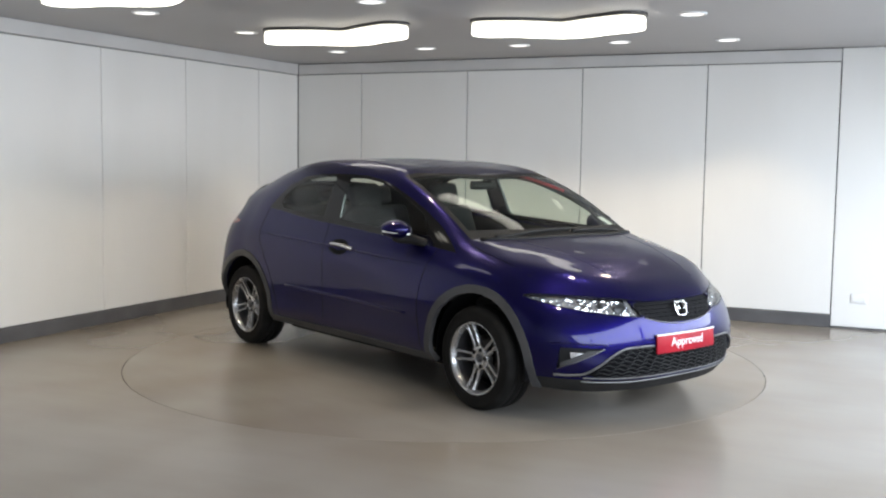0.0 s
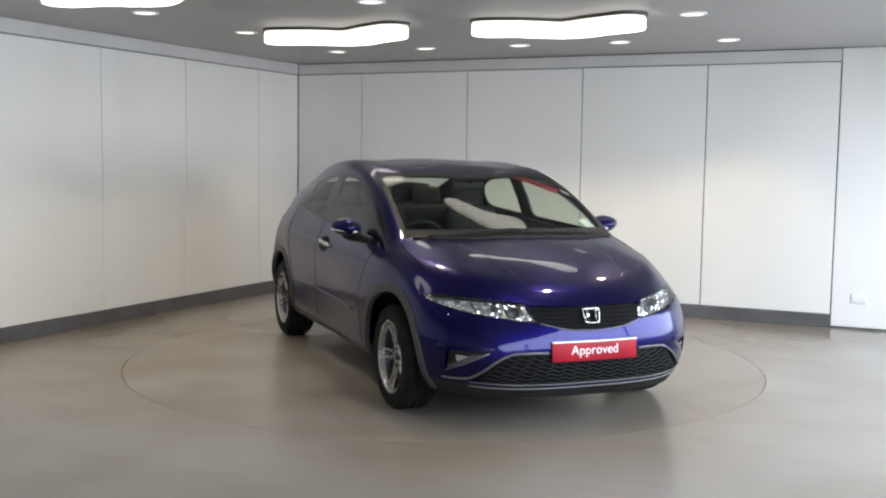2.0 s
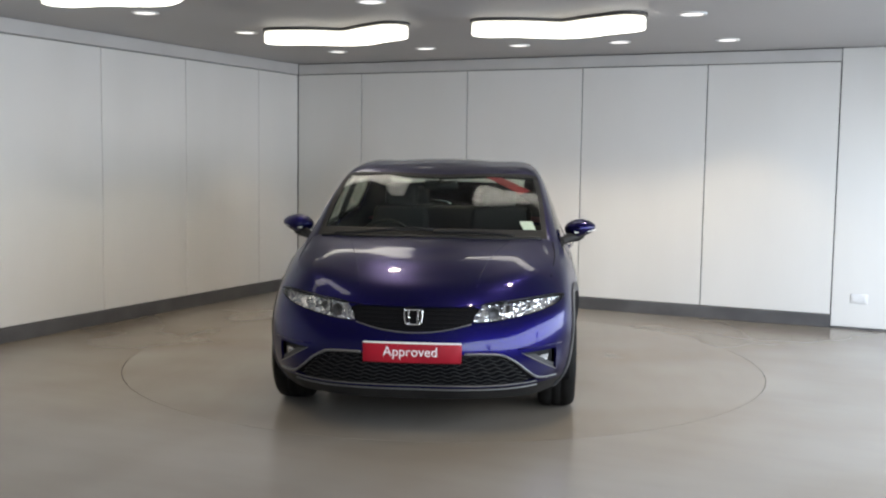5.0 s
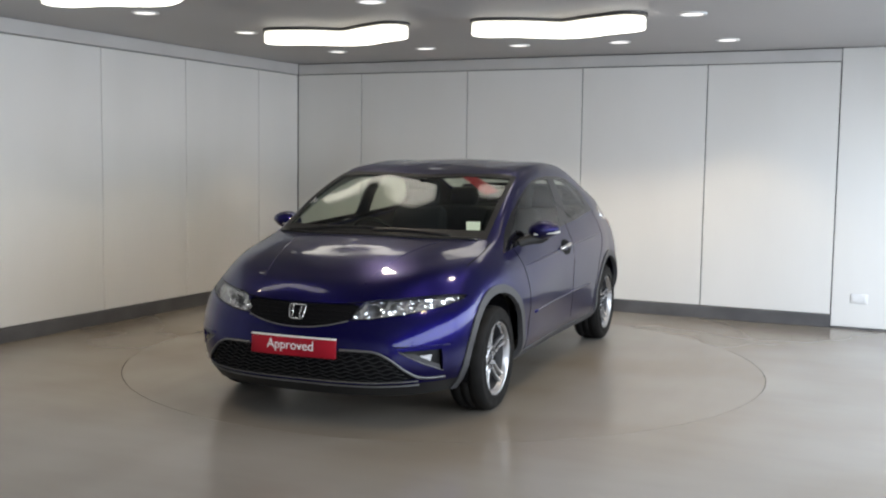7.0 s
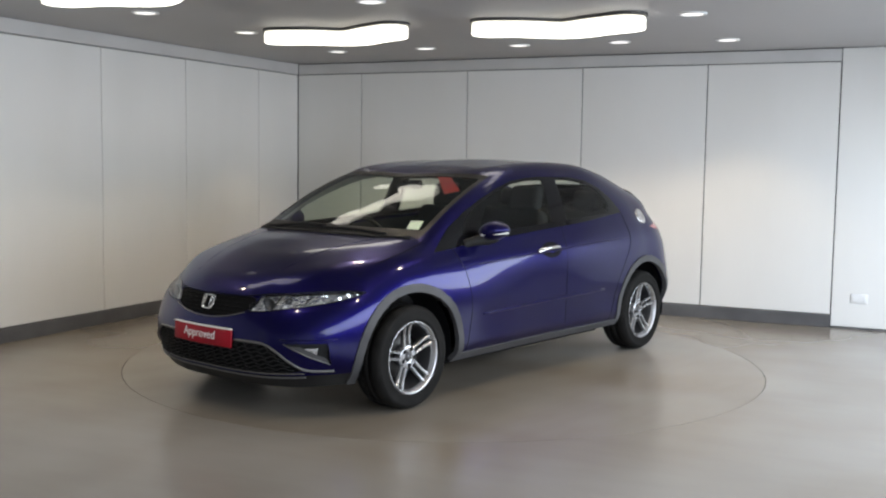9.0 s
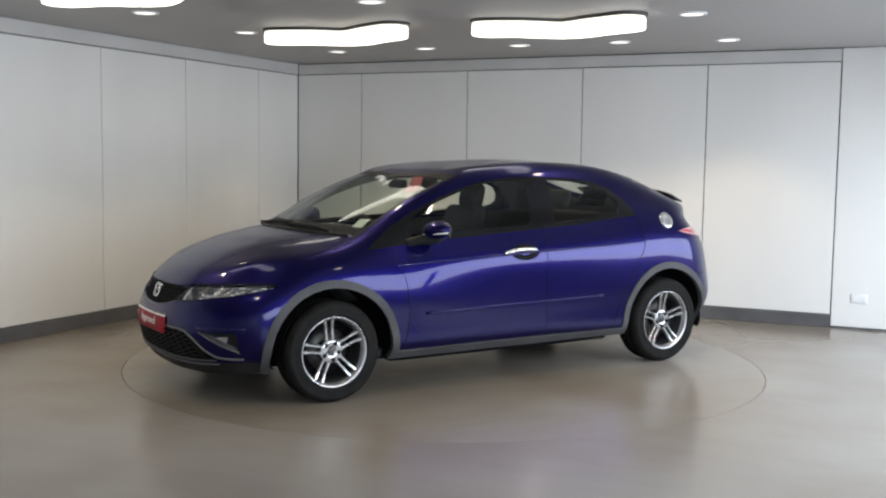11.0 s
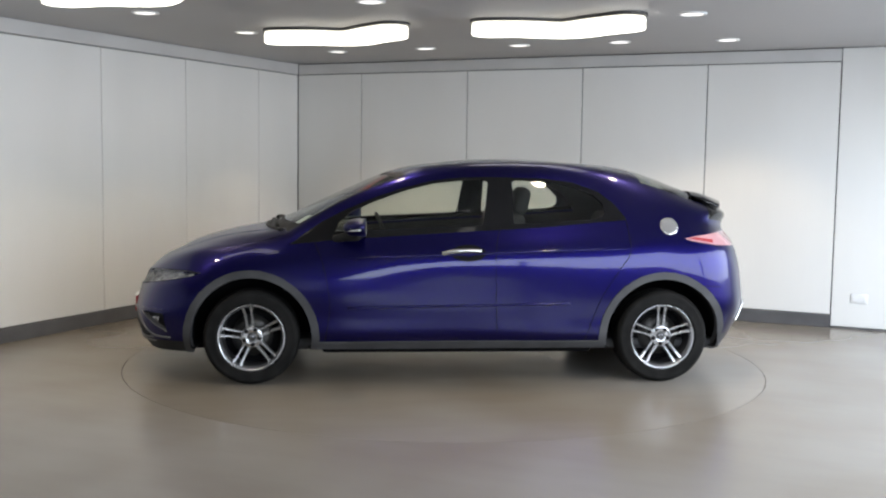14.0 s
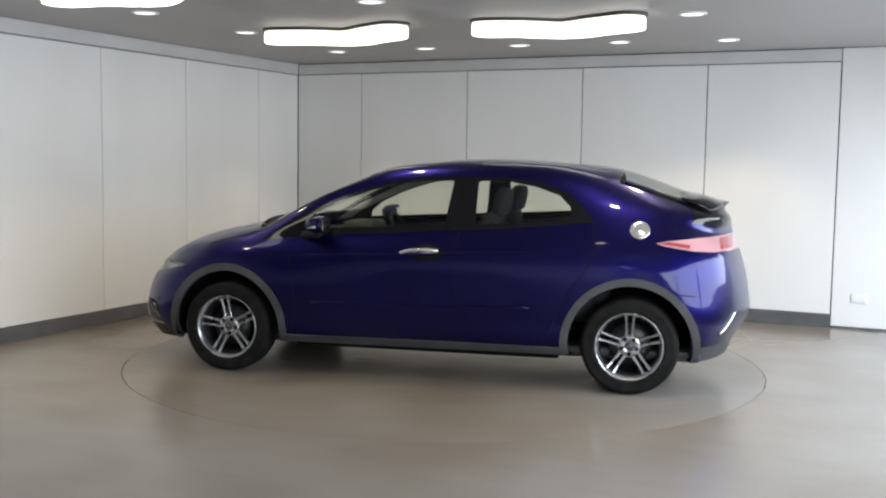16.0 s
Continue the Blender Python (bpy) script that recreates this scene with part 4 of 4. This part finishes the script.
        part("mirror_glass", box(.6065, .6085, .922 * sign - .066, .922 * sign + .066, .960, 1.035, .0005, 1), M_CHROME, mir)
        # wheel housings and wheels
        for hx, front in ((HUB_X, True), (-HUB_X, False)):
            b = bmesh.new()
            ring = []
            for i in range(25):
                a = math.radians(-25 + i * 230 / 24)
                ring.append([b.verts.new((hx + .383 * math.cos(a), y * sign, max(.225, HUB_Z + .383 * math.sin(a)))) for y in (.48, .825)])
            for r0, r1 in zip(ring, ring[1:]):
                b.faces.new((r0[0], r0[1], r1[1], r1[0]))
            b.faces.new([r[0] for r in ring])
            part("wheel_housing", smooth(b), M_SEAM, c)
            w = build_wheel("front_wheel" if front else "rear_wheel") if sign == 1 and front else copy_thing(wheel0, Matrix())
            if sign == 1 and front:
                wheel0 = w
            w.name = "front_wheel" if front else "rear_wheel"
            w.parent = c
            turn = {(1, True): 8, (1, False): 0, (-1, True): 20, (-1, False): 35}[sign, front]
            w.matrix_basis = Matrix.Translation((hx, .764 * sign, TYRE_R)) @ pose(0, 0, 0, 0, 0, 0 if sign > 0 else 180) @ pose(0, 0, 0, 0, turn, 0)
    # front: badge, plate, grille bars
    p = from_front(0, .612, .004)
    badge = empty("badge")
    badge.parent = c
    badge.matrix_basis = Matrix.Translation((p.x, 0, .612)) @ pose(0, 0, 0, 0, -22, 0) @ Matrix.Diagonal((1, .88, .90, 1))
    tagged(badge, "chrome emblem on the grille")
    ring = rounded([(-.052, .040), (0, .044), (.052, .040), (.050, .0), (.040, -.037), (0, -.042), (-.040, -.037), (-.050, .0)], 5)
    part("badge_ring", tube([(0, y, z) for y, z in ring], .005, 8, True), M_CHROME, badge)
    for s in (-1, 1):
        part("badge_bar", tube([(0.002, s * .029, .037), (.002, s * .023, .0), (.002, s * .027, -.035)], .008, 8), M_CHROME, badge)
    plate = empty("front_plate")
    plate.parent = c
    plate.matrix_basis = Matrix.Translation((2.150, 0, .437)) @ pose(0, 0, 0, 0, -3, 0)
    tagged(plate, "red show plate with white lettering")
    bow = lambda b: [setattr(v.co, "x", v.co.x - 0.25 * v.co.y ** 2) for v in b.verts]
    b = box(-.008, .004, -.255, .255, -.052, .052, .004)
    bmesh.ops.subdivide_edges(b, edges=[e for e in b.edges if abs(e.verts[0].co.y - e.verts[1].co.y) > .3], cuts=8)
    bow(b)
    part("plate_card", b, M_RED, plate)
    b = box(-.008, .008, -.255, .255, .046, .054, .002, 1)
    bmesh.ops.subdivide_edges(b, edges=[e for e in b.edges if abs(e.verts[0].co.y - e.verts[1].co.y) > .3], cuts=8)
    bow(b)
    part("plate_edge", b, M_WHITE, plate, "bright upper edge")
    font = bpy.data.curves.new("lettering", "FONT")
    font.body, font.size, font.align_x, font.align_y, font.extrude = "Approved", .070, "CENTER", "CENTER", .0008
    tmp = new("lettering", font)
    me = bpy.data.meshes.new_from_object(tmp.evaluated_get(bpy.context.evaluated_depsgraph_get()))
    bpy.data.objects.remove(tmp)
    me.transform(pose(.0055, -.008, .004, 90, 0, 90))
    for v in me.vertices:
        v.co.x -= 0.25 * v.co.y ** 2
    me.materials.append(M_WHITE)
    text = new("lettering", me)
    text.parent = plate
    # woven bars of the lower intake and upper grille
    for row in range(8):
        z = .268 + row * .0215
        yy = .60 - .12 * max(0, (z - .30) / .12)
        pts = [from_front(-yy + 2 * yy * i / 60, z + (.005 if i % 4 in (1, 2) else -.005), -.006) for i in range(61)]
        part("intake_bar", tube(pts, .0038, 5), M_BLACK, c)
    for row in range(5):
        z = .563 + row * .021
        yy = .24 + .02 * row
        pts = [from_front(-yy + 2 * yy * i / 40, z + (.002 if i % 4 in (1, 2) else -.002), -.009) for i in range(41)]
        part("grille_bar", tube(pts, .003, 5), M_SEAM, c)
    under = spline([from_front(y, .536 + .50 * y * y, .002) for y in (-.30, -.20, -.10, .0001, .10, .20, .30)], 5)
    part("grille_trim", tube(under, .0032, 6), M_SATIN, c, "thin satin trim under the grille")
    for z, r in ((.240, .0045), (.262, .0035)):
        lip = spline([from_front(y, z + .06 * max(0, abs(y) - .42) ** 1.2, .004) for y in (-.64, -.56, -.42, -.22, 0, .22, .42, .56, .64)], 6)
        part("lip_trim", tube(lip, r, 8), M_SATIN, c, "satin grey lower lip trim")
    # wipers, stickers, spoiler, fuel cap
    for y0, y1, x0, x1 in ((-.58, .02, 1.175, 1.20), (.02, .50, 1.225, 1.17)):
        pts = [from_top(x0 + (x1 - x0) * i / 10, y0 + (y1 - y0) * i / 10, .016) for i in range(11)]
        part("wiper", tube(pts, .012, 6), M_BLACK, c)
    cowl = [from_top(1.265 - .30 * y * y, y, .001) for y in [(-.66 + 1.32 * i / 24) for i in range(25)]]
    part("cowl", tube(cowl, .020, 8, flat=.6), M_BLACK, c, "black cowl below the windscreen")
    part("red_sticker", patch(lambda x, y: from_top(x, y, -.006), [(.435, .26), (.67, .53), (.60, .60), (.41, .34)], (12, 4)), M_RED, c, "red strip inside the windscreen")
    sticker = patch(lambda x, y: from_top(x, y, -.006), [(.983, .53), (1.075, .565), (1.045, .64), (.955, .61)], (4, 4))
    part("paper_disc", sticker, M_WHITE, c, "small white paper disc inside the windscreen")
    wing = bmesh.new()
    rows = []
    for i in range(25):
        y = -.51 + 1.02 * i / 24
        k = 1 - (abs(y) / .56) ** 3
        xb, zb = -1.58 - .07 * k, 1.200 + .032 * k
        xe, ze = -1.76 - .125 * k, 1.128 + .048 * k
        rows.append([wing.verts.new(q) for q in ((xb, y, zb), ((xb + xe) / 2, y, (zb + ze) / 2 + .010), (xe, y, ze), (xe - .004, y, ze - .018), ((xb + xe) / 2, y, (zb + ze) / 2 - .030))])
    for a, b in zip(rows, rows[1:]):
        for i in range(5):
            wing.faces.new((a[i], a[(i + 1) % 5], b[(i + 1) % 5], b[i]))
    wing.faces.new(rows[0])
    wing.faces.new(rows[-1][::-1])
    bmesh.ops.recalc_face_normals(wing, faces=wing.faces)
    part("spoiler", smooth(wing), M_GLOSSBLACK, c, "dark gloss tailgate spoiler")
    p = from_side(-1.36, 1.012, .002)
    n = (from_side(-1.36, 1.012, .102) - p).normalized()
    capm = spin([(0, .006), (.032, .006), (.036, .008), (.040, .0075), (.056, .0070), (.061, .004), (.062, -.004)], 40)
    bmesh.ops.transform(capm, matrix=Matrix.Translation(p) @ n.to_track_quat("Y", "Z").to_matrix().to_4x4(), verts=capm.verts)
    part("fuel_cap", capm, M_SILVER, c, "round brushed silver fuel cap")
    part("underbody", box(-1.74, 1.90, -.52, .52, .170, .27, .03), M_SEAM, c)
    part("underbody", box(-.88, .88, -.73, .73, .178, .27, .02), M_SEAM, c)
    build_interior(c)
    bm.free()
    tagged(c, "dark metallic blue five-door hatchback with grey sill trim on the turntable", "car")
    return c


car = build_car()


def motions():
    """The disc turns evenly and carries the car with it."""
    rows = [(t, heading(t)) for t in range(17)]
    walk(turntable, [(t, pose(AXIS[0], AXIS[1], 0, 0, 0, a)) for t, a in rows])
    off = Matrix.Translation((-0.020, -0.003, 0.001))
    walk(car, [(t, pose(AXIS[0], AXIS[1], 0, 0, 0, a) @ off) for t, a in rows])


motions()
